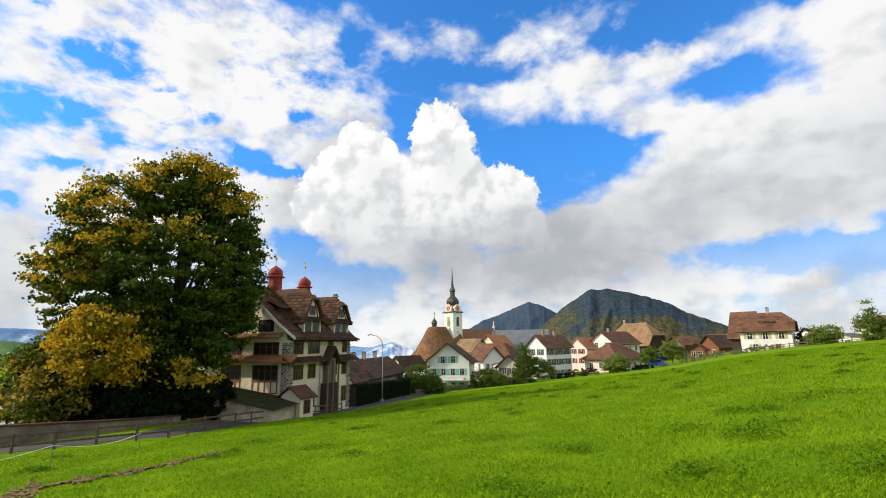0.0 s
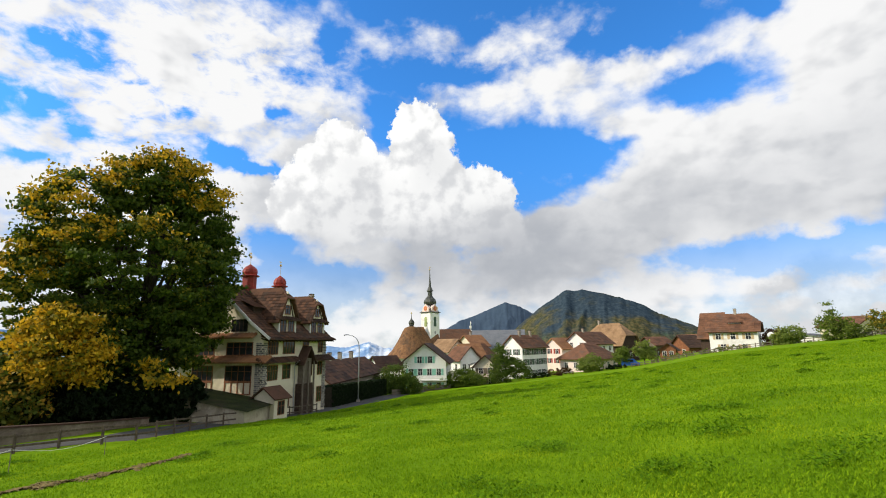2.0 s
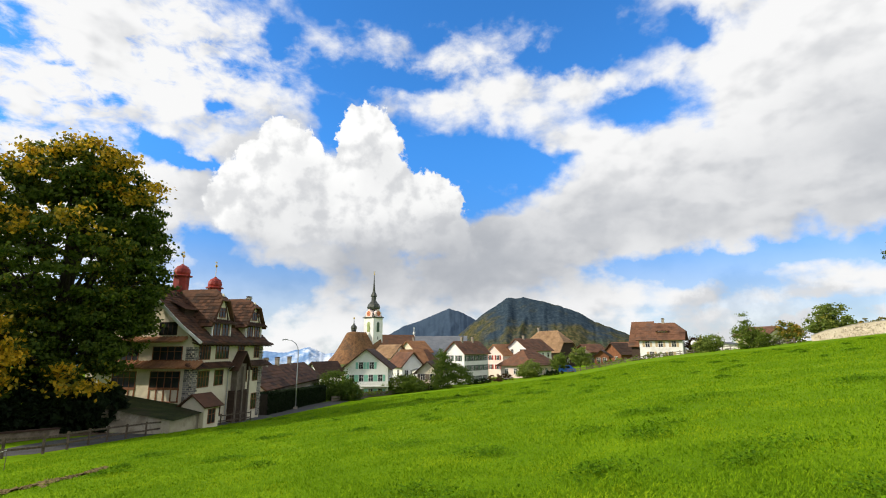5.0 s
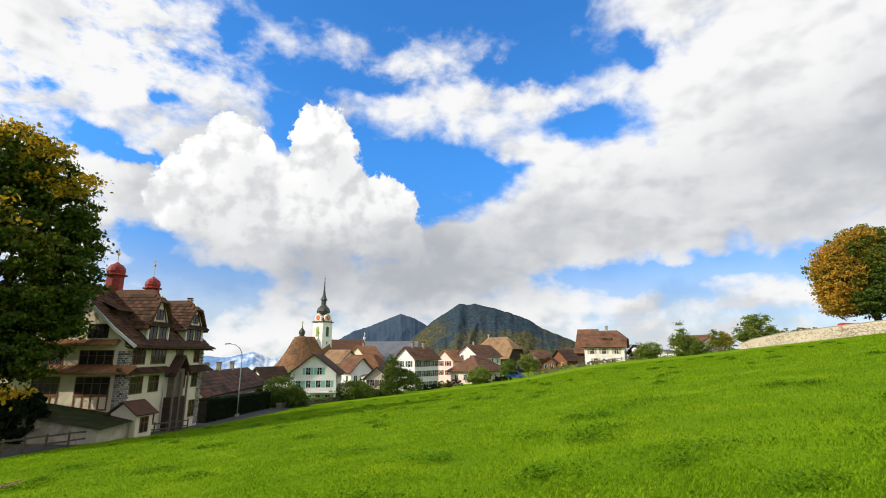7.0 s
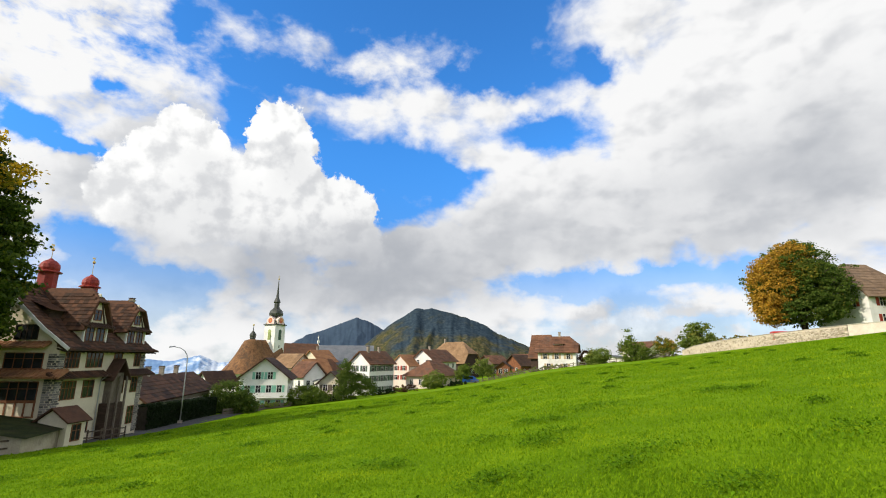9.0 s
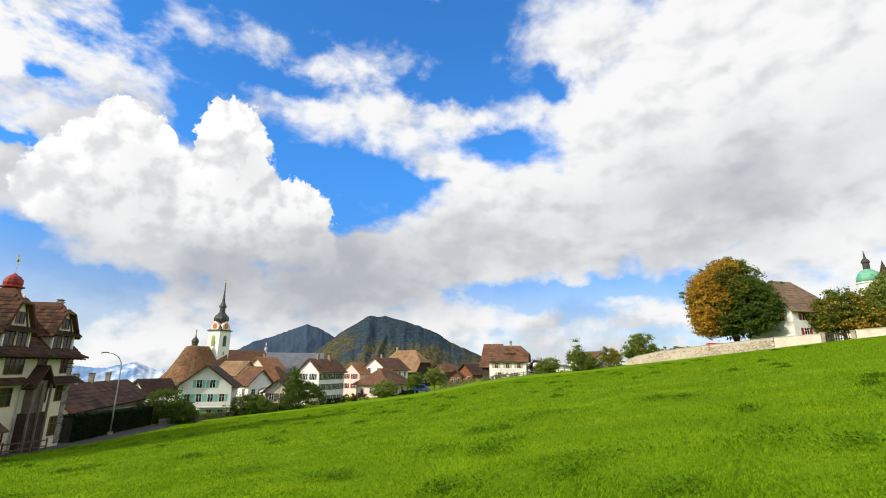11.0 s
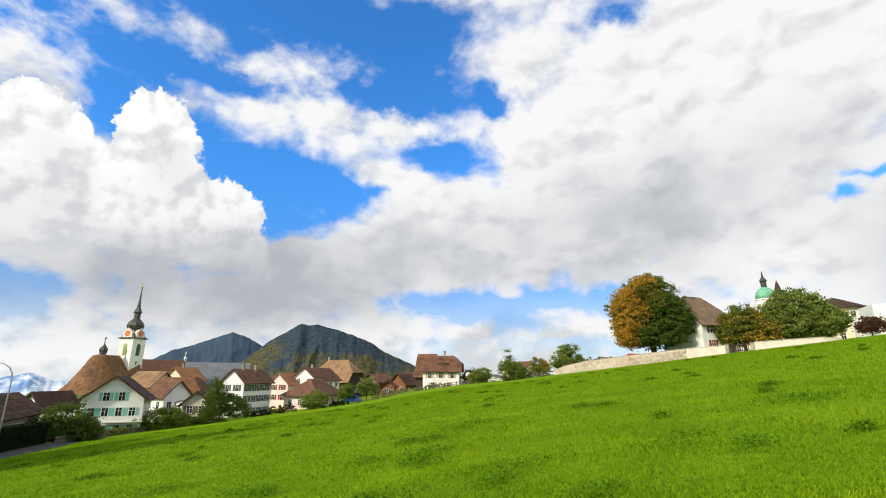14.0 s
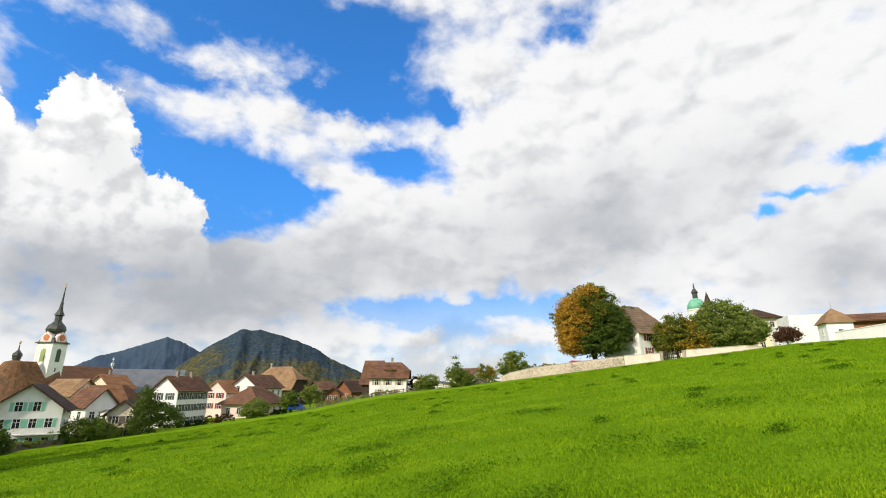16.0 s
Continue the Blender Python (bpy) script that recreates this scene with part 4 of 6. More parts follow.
tree("beech_tree", "large round beech turning from green to orange", 58.2, 106, 6.2,
     [(0, 0, 11, 5.6, 5.5, 5.0), (-2.5, 0, 8, 5.5, 5, 5), (3, 0, 7.5, 5, 5, 5), (0, 0, 4.5, 7, 6, 3.4), (0, 0, 14, 3.4, 3.4, 2.8)], 70000, 0.32, LEAF_DEEP, 9, trunk=0.6, clump=0.7, per=30,
     turned=(((-3.6, -1.8, 8.6, 4.0, 4.2, 5.4), LEAF_ORANGE, 17000), ((-0.6, -2.4, 13.2, 3.2, 3.0, 2.8), LEAF_ORANGE, 5000), ((-4.6, -1.6, 4.2, 2.8, 4, 2.8), LEAF_ORANGE, 5000), ((1.4, -4.2, 10.5, 1.6, 1.4, 1.8), LEAF_BEECH, 1800)))
tree("linden_tree", "broad green linden tree above the garden wall", 71.5, 112, 7.2, [(-0.5, 0, 7.4, 4.8, 4.5, 3.6), (-3.6, 0, 5.5, 3.4, 4, 3.2), (3.6, 0, 5.0, 3.8, 4, 3.0), (0, 0, 4.2, 5.4, 5, 2.8)], 52000, 0.34, LEAF_LIGHT, 13, trunk=0.5, per=40)
tree("hornbeam_tree", "yellow-brown clipped garden tree", 66.8, 110, 6.6, [(0, 0, 5.5, 4.2, 4, 3.4), (-2.5, 0, 3.8, 3, 3, 2.8), (2.5, 0, 4, 3.4, 3, 2.8)], 24000, 0.34, LEAF_BEECH, 14, trunk=0.35)
tree("fruit_tree", "bushy fruit tree beside the outbuilding", -2.8, 96, -8.9, [(-0.4, 0, 4.2, 3.0, 3, 2.4), (-2.2, 0, 2.8, 2.4, 2.4, 2.2), (2.2, 0, 2.4, 2.4, 2.4, 2), (0.6, 0, 2.0, 3.6, 2.4, 1.8)], 14000, 0.28, LEAF_DEEP, 15, trunk=0.2)
tree("fruit_tree", "dark green garden tree before white houses", 10.0, 112, -8.3, [(-1.2, 0, 7.2, 1.7, 1.8, 2.4), (-0.6, 0, 4.6, 2.6, 2.4, 2.6), (2.0, 0, 4.4, 2.4, 2.2, 1.9), (3.6, 0, 3.0, 2.0, 2.0, 1.9), (-1.4, 0, 2.2, 2.6, 2.4, 1.8)], 14000, 0.28, LEAF_DEEP, 16, trunk=0.2)
tree("fruit_tree", "low spreading green garden tree", 4.9, 110, -8.9, [(-1.6, 0, 2.4, 2.4, 2, 2.0), (1.4, 0, 2.6, 2.4, 2, 1.9), (0, 0, 3.2, 2.0, 2, 1.5), (3.4, 0, 1.8, 1.8, 1.8, 1.4)], 9000, 0.27, LEAF_GREEN, 22, trunk=0.16)
tree("fruit_tree", "green garden tree before the pink house", 19.7, 124, -6.4, [(0, 0, 2.8, 2.6, 2.4, 2.0), (-1, 0, 1.8, 2.2, 2, 1.6)], 5000, 0.34, LEAF_LIGHT, 17, trunk=0.16)
tree("fruit_tree", "pale green fruit tree at the meadow edge", 38.7, 128, -1.0, [(0, 0, 3.4, 2.6, 2.4, 2.0), (-1, 0, 2.4, 2.2, 2, 1.6)], 5000, 0.34, LEAF_LIGHT, 18, trunk=0.16)
tree("pear_tree", "tall thin pear tree with sparse green leaves", 42.3, 118, -0.6, [(0, 0, 4, 3.0, 2.6, 2.6), (-0.6, 0, 7.2, 0.8, 0.8, 2.2), (1.4, 0, 3.4, 2.4, 2.2, 2)], 5500, 0.32, LEAF_GREEN, 19, trunk=0.2)
tree("fruit_tree", "round yellow-green tree behind the wall", 49.0, 116, 2.0, [(0, 0, 4.4, 3.2, 3, 2.8), (-1.2, 0, 3, 2.6, 2.4, 2.2), (1.6, 0, 2.8, 2.6, 2.4, 2)], 6000, 0.4, LEAF_LIGHT, 20, trunk=0.2)


# ---- church ----
def church():
    p = at(1.1, 250)
    c = thing("church", "white parish church with tall clock tower and brown roofs", "church", pose(p.x, p.y, -8, 0, 0, 45))
    W = 7.0
    b = bm_new()
    box(b, 0, 0, -2, W, W, 25.5)
    tower = part("tower", b, PLASTER, c)
    b = bm_new()
    box(b, -0.5, -0.5, 25.5, W + 0.5, W + 0.5, 26.0)
    part("cornice", b, COPPER_DARK, tower)
    b = bm_new()
    lathe(b, [(W * 0.70, 26.1), (W * 0.5, 28), (W * 0.28, 30.2), (W * 0.24, 31)], 4, math.pi / 4, (W / 2, W / 2, 0))
    part("helm", b, COPPER_DARK, tower)
    b = bm_new()
    lathe(b, [(1.9, 29.4), (3.2, 30.3), (3.5, 31.4), (3.0, 32.8), (1.9, 34.0), (1.3, 34.8), (1.25, 37), (1.8, 37.3), (1.5, 38.0), (0.75, 39.8), (0.36, 44), (0.14, 49)], 8, 0, (W / 2, W / 2, 0))
    part("spire", b, COPPER_DARK, tower)
    b = bm_new()
    lathe(b, [(0.1, 48.8), (0.38, 49.1), (0.38, 49.5), (0.1, 49.8), (0.07, 51.2)], 8, 0, (W / 2, W / 2, 0))
    beam(b, (W / 2 - 0.45, W / 2 + 0.45, 50.6), (W / 2 + 0.45, W / 2 - 0.45, 50.6), 0.14)
    part("cross", b, GILT, tower)
    for m in (pose(W / 2, 0, 0), pose(0, W / 2, 0, 0, 0, -90)):
        b = bm_new()
        pts = [(-1.0, 18.2), (1.0, 18.2), (1.0, 22.4)] + [(math.cos(a) * 1.0, 22.4 + math.sin(a) * 1.0) for a in np.linspace(0.2, math.pi - 0.2, 7)] + [(-1.0, 22.4)]
        f = [b.verts.new((x, -0.06, z)) for x, z in pts]
        k = [b.verts.new((x, 0.02, z)) for x, z in pts]
        b.faces.new(f)
        for i in range(len(pts)):
            b.faces.new((f[i], f[(i + 1) % len(f)], k[(i + 1) % len(f)], k[i]))
        for i in range(9):
            z = 18.5 + i * 0.45
            box(b, -0.85, -0.16, z, 0.85, -0.05, z + 0.2)
        # light is in the colour: pale louvre on the sunward face, dark opposite
        part("louvre", b, SHUTTER_GREEN if abs(m.translation.x) > 1 else LOUVRE_LIT, tower).matrix_local = m
        b = bm_new()
        box(b, -0.3, -0.03, 14.2, 0.3, 0.02, 15.8)
        part("slit_window", b, GLASS, tower).matrix_local = m
        b = bm_new()
        pts = [(-2.4, 26.1), (2.4, 26.1), (2.3, 28.2), (0, 30.3), (-2.3, 28.2)]
        f = [b.verts.new((x, -0.1, z)) for x, z in pts]
        k = [b.verts.new((x, 2.4, z)) for x, z in pts]
        b.faces.new(f)
        b.faces.new(k[::-1])
        for i in range(5):
            b.faces.new((f[i], f[(i + 1) % 5], k[(i + 1) % 5], k[i]))
        g = part("clock_gable", b, PINK, tower)
        g.matrix_local = m
        b = bm_new()
        lathe(b, [(1.3, 0), (1.3, 0.08), (1.15, 0.1)], 20)
        d = part("clock_face", b, CLOCK, g)
        d.matrix_local = pose(0, -0.1, 27.8, 90)
        b = bm_new()
        box(b, -0.06, -0.24, 27.8, 0.06, -0.21, 28.8)
        box(b, -0.06, -0.24, 27.72, 0.75, -0.21, 27.86)
        part("clock_pointers", b, GILT, d).matrix_local = pose(0, -0.1, 27.8, 90).inverted()
    # nave behind the tower
    b = roof_bm(31, 18, 8.5, 16.8, 0.6, 0, 0, 1, 0.25)
    part("nave_roof", b, TILE_BROWN, c).matrix_local = pose(2, 4, 0, 0, 0, -22)
    part("nave_wall", walls_bm(31, 18, 8.5, 16.8), PLASTER, c).matrix_local = pose(2, 4, 0, 0, 0, -22)
    end = pose(2, 4, 0, 0, 0, -22)
    b = bm_new()
    f = b.faces.new([b.verts.new((31.2, y, z)) for y, z in ((-0.9, 6.0), (-0.9, 8.3), (9, 17.9), (18.9, 8.3), (18.9, 6.0))])
    bmesh.ops.solidify(b, geom=[f], thickness=0.7)
    gable = part("end_gable", b, PLASTER, c)
    gable.matrix_local = end
    b = bm_new()
    box(b, 30.9, 8.5, 17.6, 31.9, 9.5, 19.0)
    beam(b, (31.4, 9, 19.0), (31.4, 9, 21.6), 0.22)
    beam(b, (31.4, 8.3, 20.8), (31.4, 9.7, 20.8), 0.22)
    part("gable_cross", b, PLASTER, gable)
    part("choir_ridge_roof", roof_bm(15, 15, 8.0, 17.7, 0.3, 0, 0, 1, 0.25), TILE_CHOIR, c).matrix_local = pose(-7.3, 8.3, 0, 0, 0, -22) @ pose(0, -7.5, 0)
    # round choir with a flared tiled roof
    b = bm_new()
    lathe(b, [(12.4, -2), (12.4, 2.4), (12.8, 2.7)], 20)
    part("choir_wall", b, PLASTER, c, smooth=False).matrix_local = pose(-6.6, 7.6, 0)
    b = bm_new()
    lathe(b, [(14.6, 2.2), (12.4, 3.8), (10.2, 6.3), (8.2, 9.3), (6.3, 12.5), (4.7, 15.7), (3.5, 17.7), (1.4, 18.3)], 20)
    part("choir_roof", b, TILE_CHOIR, c).matrix_local = pose(-6.6, 7.6, 0)
    b = bm_new()
    lathe(b, [(1.2, 16.8), (1.2, 18.8), (1.5, 19.0), (1.3, 19.3), (1.6, 20.1), (1.4, 21.0), (0.7, 21.8), (0.25, 22.6), (0.1, 24.8)], 8)
    t = part("turret", b, COPPER_DARK, c)
    t.matrix_local = pose(-6.6, 7.6, 0)
    b = bm_new()
    lathe(b, [(0.1, 24.6), (0.4, 25.0), (0.4, 25.4), (0.1, 25.8)], 8)
    part("ball", b, GILT, t)


LOUVRE_LIT = material("sunlit_green_louvre", (0.28, 0.34, 0.12), (0.38, 0.44, 0.18), 1.0, 0.7, 0.2)
CLOCK = material("red_clock_face", (0.45, 0.12, 0.06), (0.6, 0.2, 0.1), 1.0, 0.7, 0.1)
church()


# ---- the old manor ----
def quoins(parent, m, height, wide=0.55):
    """Alternating dark and pale corner stones in the plane y = 0 of the pose m, running to +x."""
    long_me, short_me = bm_new(), bm_new()
    box(long_me, 0.0, -0.05, 0, wide, 0, 0.17)
    box(short_me, 0.0, -0.05, 0, wide * 0.55, 0, 0.17)
    long_me, short_me = mesh_of(long_me, QUOIN_A, "quoin"), mesh_of(short_me, QUOIN_A, "quoin")
    g = random.Random(int(height * 10 + wide * 100))
    for i in range(int(height / 0.2)):
        x = 0.02
        for me in ((long_me, short_me) if i % 2 else (short_me, short_me)):
            q = part("quoin", me, None, parent)
            q.matrix_local = m @ pose(x, g.uniform(-0.01, 0.01), i * 0.2)
            x += (wide if me is long_me else wide * 0.55) + g.uniform(0.03, 0.14)


def skirt_roof(x0, x1, z0, z1, out, thick=0.12):
    """A sloping strip of roof standing out from the plane y = 0."""
    bm = bm_new()
    pts = [(0, z1), (-out, z0), (-out, z0 - thick), (0, z1 - thick - 0.1)]
    a = [bm.verts.new((x0, y, z)) for y, z in pts]
    b = [bm.verts.new((x1, y, z)) for y, z in pts]
    bm.faces.new(a)
    bm.faces.new(b[::-1])
    for i in range(4):
        bm.faces.new((a[i], a[(i + 1) % 4], b[(i + 1) % 4], b[i]))
    n = max(1, int((x1 - x0) / 0.4))
    for i in range(n):
        x = x0 + (x1 - x0) * (i + 0.5) / n
        beam(bm, (x, -0.02, z1 + 0.02), (x, -out - 0.03, z0 + 0.02), 0.2, 0.06)
    return bm


def onion_turret(parent, x, y, z, shaft, r, tip):
    b = bm_new()
    lathe(b, [(r * 1.25, z), (r * 1.0, z + 0.5), (r, z + shaft)], 8, math.pi / 8, (x, y, 0))
    t = part("turret", b, RED_SHINGLE, parent, "red shingled turret with an onion cap")
    b = bm_new()
    s = z + shaft
    lathe(b, [(r * 1.32, s), (r * 1.32, s + 0.1), (r * 0.98, s + 0.22), (r * 1.05, s + 0.5), (r * 0.98, s + 0.85), (r * 0.7, s + 1.15), (r * 0.3, s + 1.35), (0.1, s + 1.5)], 12, 0, (x, y, 0))
    part("onion_cap", b, RED_SHINGLE, t, smooth=False)
    b = bm_new()
    beam(b, (x, y, s + 1.4), (x, y, tip), 0.06, sides=6)
    lathe(b, [(0.05, tip - 0.75), (0.16, tip - 0.65), (0.16, tip - 0.5), (0.05, tip - 0.4)], 8, 0, (x, y, 0))
    box(b, x - 0.3, y - 0.02, tip - 0.2, x + 0.1, y + 0.02, tip - 0.05)
    part("finial", b, GILT, t)


def dormer(parent, x, w, back, z0, z1, apex):
    """A tall gabled dormer on the right-hand slope, its front just behind the wall."""
    y0 = 0.12
    bm = bm_new()
    pts = [(-w / 2, z0), (w / 2, z0), (w / 2, z1), (0, apex - 0.25), (-w / 2, z1)]
    a = [bm.verts.new((x + px, y0, pz)) for px, pz in pts]
    b = [bm.verts.new((x + px, back, pz)) for px, pz in pts]
    bm.faces.new(a)
    bm.faces.new(b[::-1])
    for i in range(5):
        bm.faces.new((a[i], a[(i + 1) % 5], b[(i + 1) % 5], b[i]))
    d = part("dormer", bm, CREAM, parent, "gabled dormer with tiled roof")
    r = roof_bm(w, back - y0 + 0.2, z1 + 0.1, apex, 0.42, 1.0, 0, 0.3, 0.14, "L")
    part("dormer_roof", r, TILE_OLD, d).matrix_local = pose(x - w / 2, y0, 0)
    part("tiling", tile_courses(w, back - y0 + 0.2, z1 + 0.1, apex, 0.4, "L", 1.0, 0, 0.3, 0.42, 0.45), TILE_OLD, d).matrix_local = pose(x - w / 2, y0, -0.06)
    tagged(d.children[-1], kind="stuff")
    part("skirt_roof", skirt_roof(-w / 2 - 0.5, w / 2 + 0.5, z1 - 0.25, z1 + 0.15, 0.6), TILE_DARK, d).matrix_local = pose(x, y0, 0)
    for k in (-1, 1):
        window(d, pose(x + k * w * 0.23, y0, z0 + 0.45), w * 0.32, 1.35, None, 2, WOOD_RED)
        b = bm_new()
        beam(b, (x + k * w * 0.49, y0 - 0.04, z0), (x + k * w * 0.49, y0 - 0.04, z1), 0.16)
        part("corner_post", b, WHITE_TRIM, d)
    window(d, pose(x, y0, z1 + 0.45), w * 0.3, 0.95, None, 2, WOOD_RED)
    for k in (-1, 1):
        b = bm_new()
        beam(b, (x + k * w * 0.34, y0 - 0.03, z1 + 0.1), (x + k * 0.12, y0 - 0.03, apex - 0.6), 0.12)
        part("gable_beam", b, WOOD_DARK, d)


def manor():
    p = at(-18.1, 54)
    R, L, ze, zr = 13.2, 12.0, 9.0, 14.4
    h = thing("manor_house", "old cream manor with quoins, dark tiled roof and red turrets", "house", pose(p.x, p.y, -6.2, 0, 0, 72))
    part("wall", walls_bm(R, L, ze, zr), CREAM, h)
    roof = part("roof", roof_bm(R, L, ze, zr, 0.45, 0, 0, 1, 0.2), TILE_DARK, h)
    tagged(part("tiling", tile_courses(R, L, ze, zr, 0.45, "R", 0, 0, 1.0, 0.42, 0.45), TILE_OLD, roof), kind="stuff")
    part("eave_flare", skirt_roof(-0.45, R + 0.6, 8.55, 9.0, 1.15), TILE_OLD, roof)
    for side in (0, 1):
        b = bm_new()
        y0, y1 = (-1.1, L / 2) if not side else (L + 1.1, L / 2)
        beam(b, (-0.5, y0, 8.55), (-0.5, (y0 + 2.4) if not side else (y0 - 2.4), 10.3), 0.08, 0.28)
        beam(b, (-0.5, (y0 + 2.35) if not side else (y0 - 2.35), 10.25), (-0.5, y1, zr + 0.05), 0.08, 0.28)
        part("bargeboard", b, WHITE_TRIM, roof)
    for i in range(22):
        b = bm_new()
        x = -0.3 + i * (R + 0.6) / 21
        beam(b, (x, 0.05, 8.62), (x, -1.0, 8.30), 0.10, 0.13)
        part("rafter_end", b, WOOD_DARK, roof)
    for i in range(30):
        b = bm_new()
        x = -0.4 + i * (R + 0.8) / 30
        beam(b, (x, L / 2, zr + 0.27), (x + 0.47, L / 2, zr + 0.31), 0.34, 0.2, 6)
        part("ridge_tile", b, TILE_OLD, roof)
    onion_turret(h, 4.8, 6.0, 13.2, 3.0, 0.85, 19.2)
    onion_turret(h, 11.0, 6.0, 13.9, 1.7, 0.8, 19.1)
    dormer(h, 4.3, 3.3, 6.0, 8.9, 11.0, 14.3)
    dormer(h, 10.9, 3.4, 6.0, 8.9, 11.0, 13.9)
    chimney(h, 11.0, 1.1, 13.6, 0.75, 0.42)
    # side slope dormer with a catslide roof
    b = bm_new()
    box(b, 1.2, 2.4, 11.0, 2.9, 4.6, 12.2)
    d = part("small_dormer", b, WOOD_DARK, h)
    b = bm_new()
    v = [b.verts.new(q) for q in ((0.9, 2.0, 12.1), (3.2, 2.0, 12.1), (3.2, 5.2, 13.5), (0.9, 5.2, 13.5))]
    bmesh.ops.solidify(b, geom=[b.faces.new(v)], thickness=0.14)
    part("small_dormer_roof", b, TILE_BROWN, d)
    # right-hand front
    for x, w in ((1.7, 1.7), (4.7, 2.2), (8.3, 1.2), (11.7, 1.0)):
        window(h, pose(x, 0, 6.95), w, 1.3, None, 4 if w > 1.5 else 2, WOOD_RED)
    for x, w in ((1.8, 1.7), (4.4, 1.4), (11.7, 1.0), (9.4, 0.9)):
        window(h, pose(x, 0, 4.2), w, 1.5, None, 4 if w > 1.5 else 2, WOOD_RED)
    for x, z, hh in ((11.7, 0.9, 1.75), (9.4, 0.4, 2.0), (4.6, 1.0, 1.4), (1.7, 1.0, 1.4)):
        window(h, pose(x, 0, z), 1.0, hh, None, 2, WOOD_RED)
    part("skirt_roof", skirt_roof(-1.1, 6.3, 6.1, 6.6, 0.9), TILE_OLD, h)
    part("skirt_roof", skirt_roof(9.6, R + 0.8, 6.0, 6.6, 1.0), TILE_DARK, h)
    # left-hand gable front
    side = pose(0, 0, 0, 0, 0, -90)
    # pale infill and brown rails of the panelling below the long windows
    for y, w in ((2.9, 3.2), (7.5, 2.6)):
        b = bm_new()
        box(b, -0.06, y - w / 2 - 0.1, 2.82, 0, y + w / 2 + 0.1, 2.94)
        part("panel_rail", b, WOOD_RED, h)
        b = bm_new()
        box(b, -0.10, y - w / 2 - 0.15, 6.80, 0, y + w / 2 + 0.15, 6.93)
        part("window_sill", b, WOOD_RED, h)
        for z, hh in ((4.25, 1.5), (6.95, 1.25)):
            window(h, pose(0, y, z, 0, 0, -90), w, hh, None, 4, WOOD_RED)
        for i in range(5):
            b = bm_new()
            yy = y - w / 2 + w * i / 4
            box(b, -0.05, yy - 0.07, 2.9, 0, yy + 0.07, 4.2)
            part("panel_stud", b, WOOD_RED, h)
        b = bm_new()
        box(b, -0.06, y - w / 2 - 0.1, 4.02, 0, y + w / 2 + 0.1, 4.18)
        part("panel_rail", b, WOOD_RED, h)
    window(h, pose(0, 3.1, 9.45, 0, 0, -90), 1.9, 1.2, None, 4)
    window(h, pose(0, 7.2, 9.45, 0, 0, -90), 1.9, 1.2, None, 4)
    window(h, pose(0, 5.6, 11.6, 0, 0, -90), 1.4, 1.0, None, 2)
    # orange tile colour carries the sunlit tone of these left-hand skirt roofs
    part("skirt_roof", skirt_roof(-12.5, 1.1, 6.2, 6.85, 1.1), TILE_ORANGE, h).matrix_local = side
    part("skirt_roof", skirt_roof(-11.2, -0.8, 8.75, 9.25, 0.9), TILE_ORANGE, h).matrix_local = side
    quoins(h, pose(0, 0, 0), 8.3)
    quoins(h, pose(0, 0.85, 0, 0, 0, -90), 8.3)
    quoins(h, pose(R - 0.85, 0, 0), 8.3)
    # porch
    b = bm_new()
    box(b, 6.4, -0.85, -1.0, 8.8, 0, 3.4)
    porch = part("porch", b, WOOD_DARK, h, "dark timber porch with gabled roof")
    part("porch_roof", roof_bm(2.2, 0.9, 6.0, 7.5, 0.35, 0, 0, 1, 0.14, "L"), TILE_DARK, porch).matrix_local = pose(6.5, -0.9, 0)
    b = bm_new()
    box(b, 6.8, -0.75, 3.4, 8.5, 0, 6.3)
    part("oriel", b, WOOD_GREY, porch)
    for x, y in ((6.4, -0.95), (8.8, -0.95), (7.6, -0.95)):
        b = bm_new()
        beam(b, (x, y, -0.8), (x, y, 6.0), 0.16)
        part("post", b, WOOD_GREY, porch)
    b = bm_new()
    for q0, q1 in (((5.9, -0.15, 5.6), (5.9, -0.15, 0.2)), ((5.9, -0.15, 5.6), (5.6, -0.9, 6.1))):
        beam(b, q0, q1, 0.1, sides=8)
    part("downpipe", b, STEEL, h)


manor()


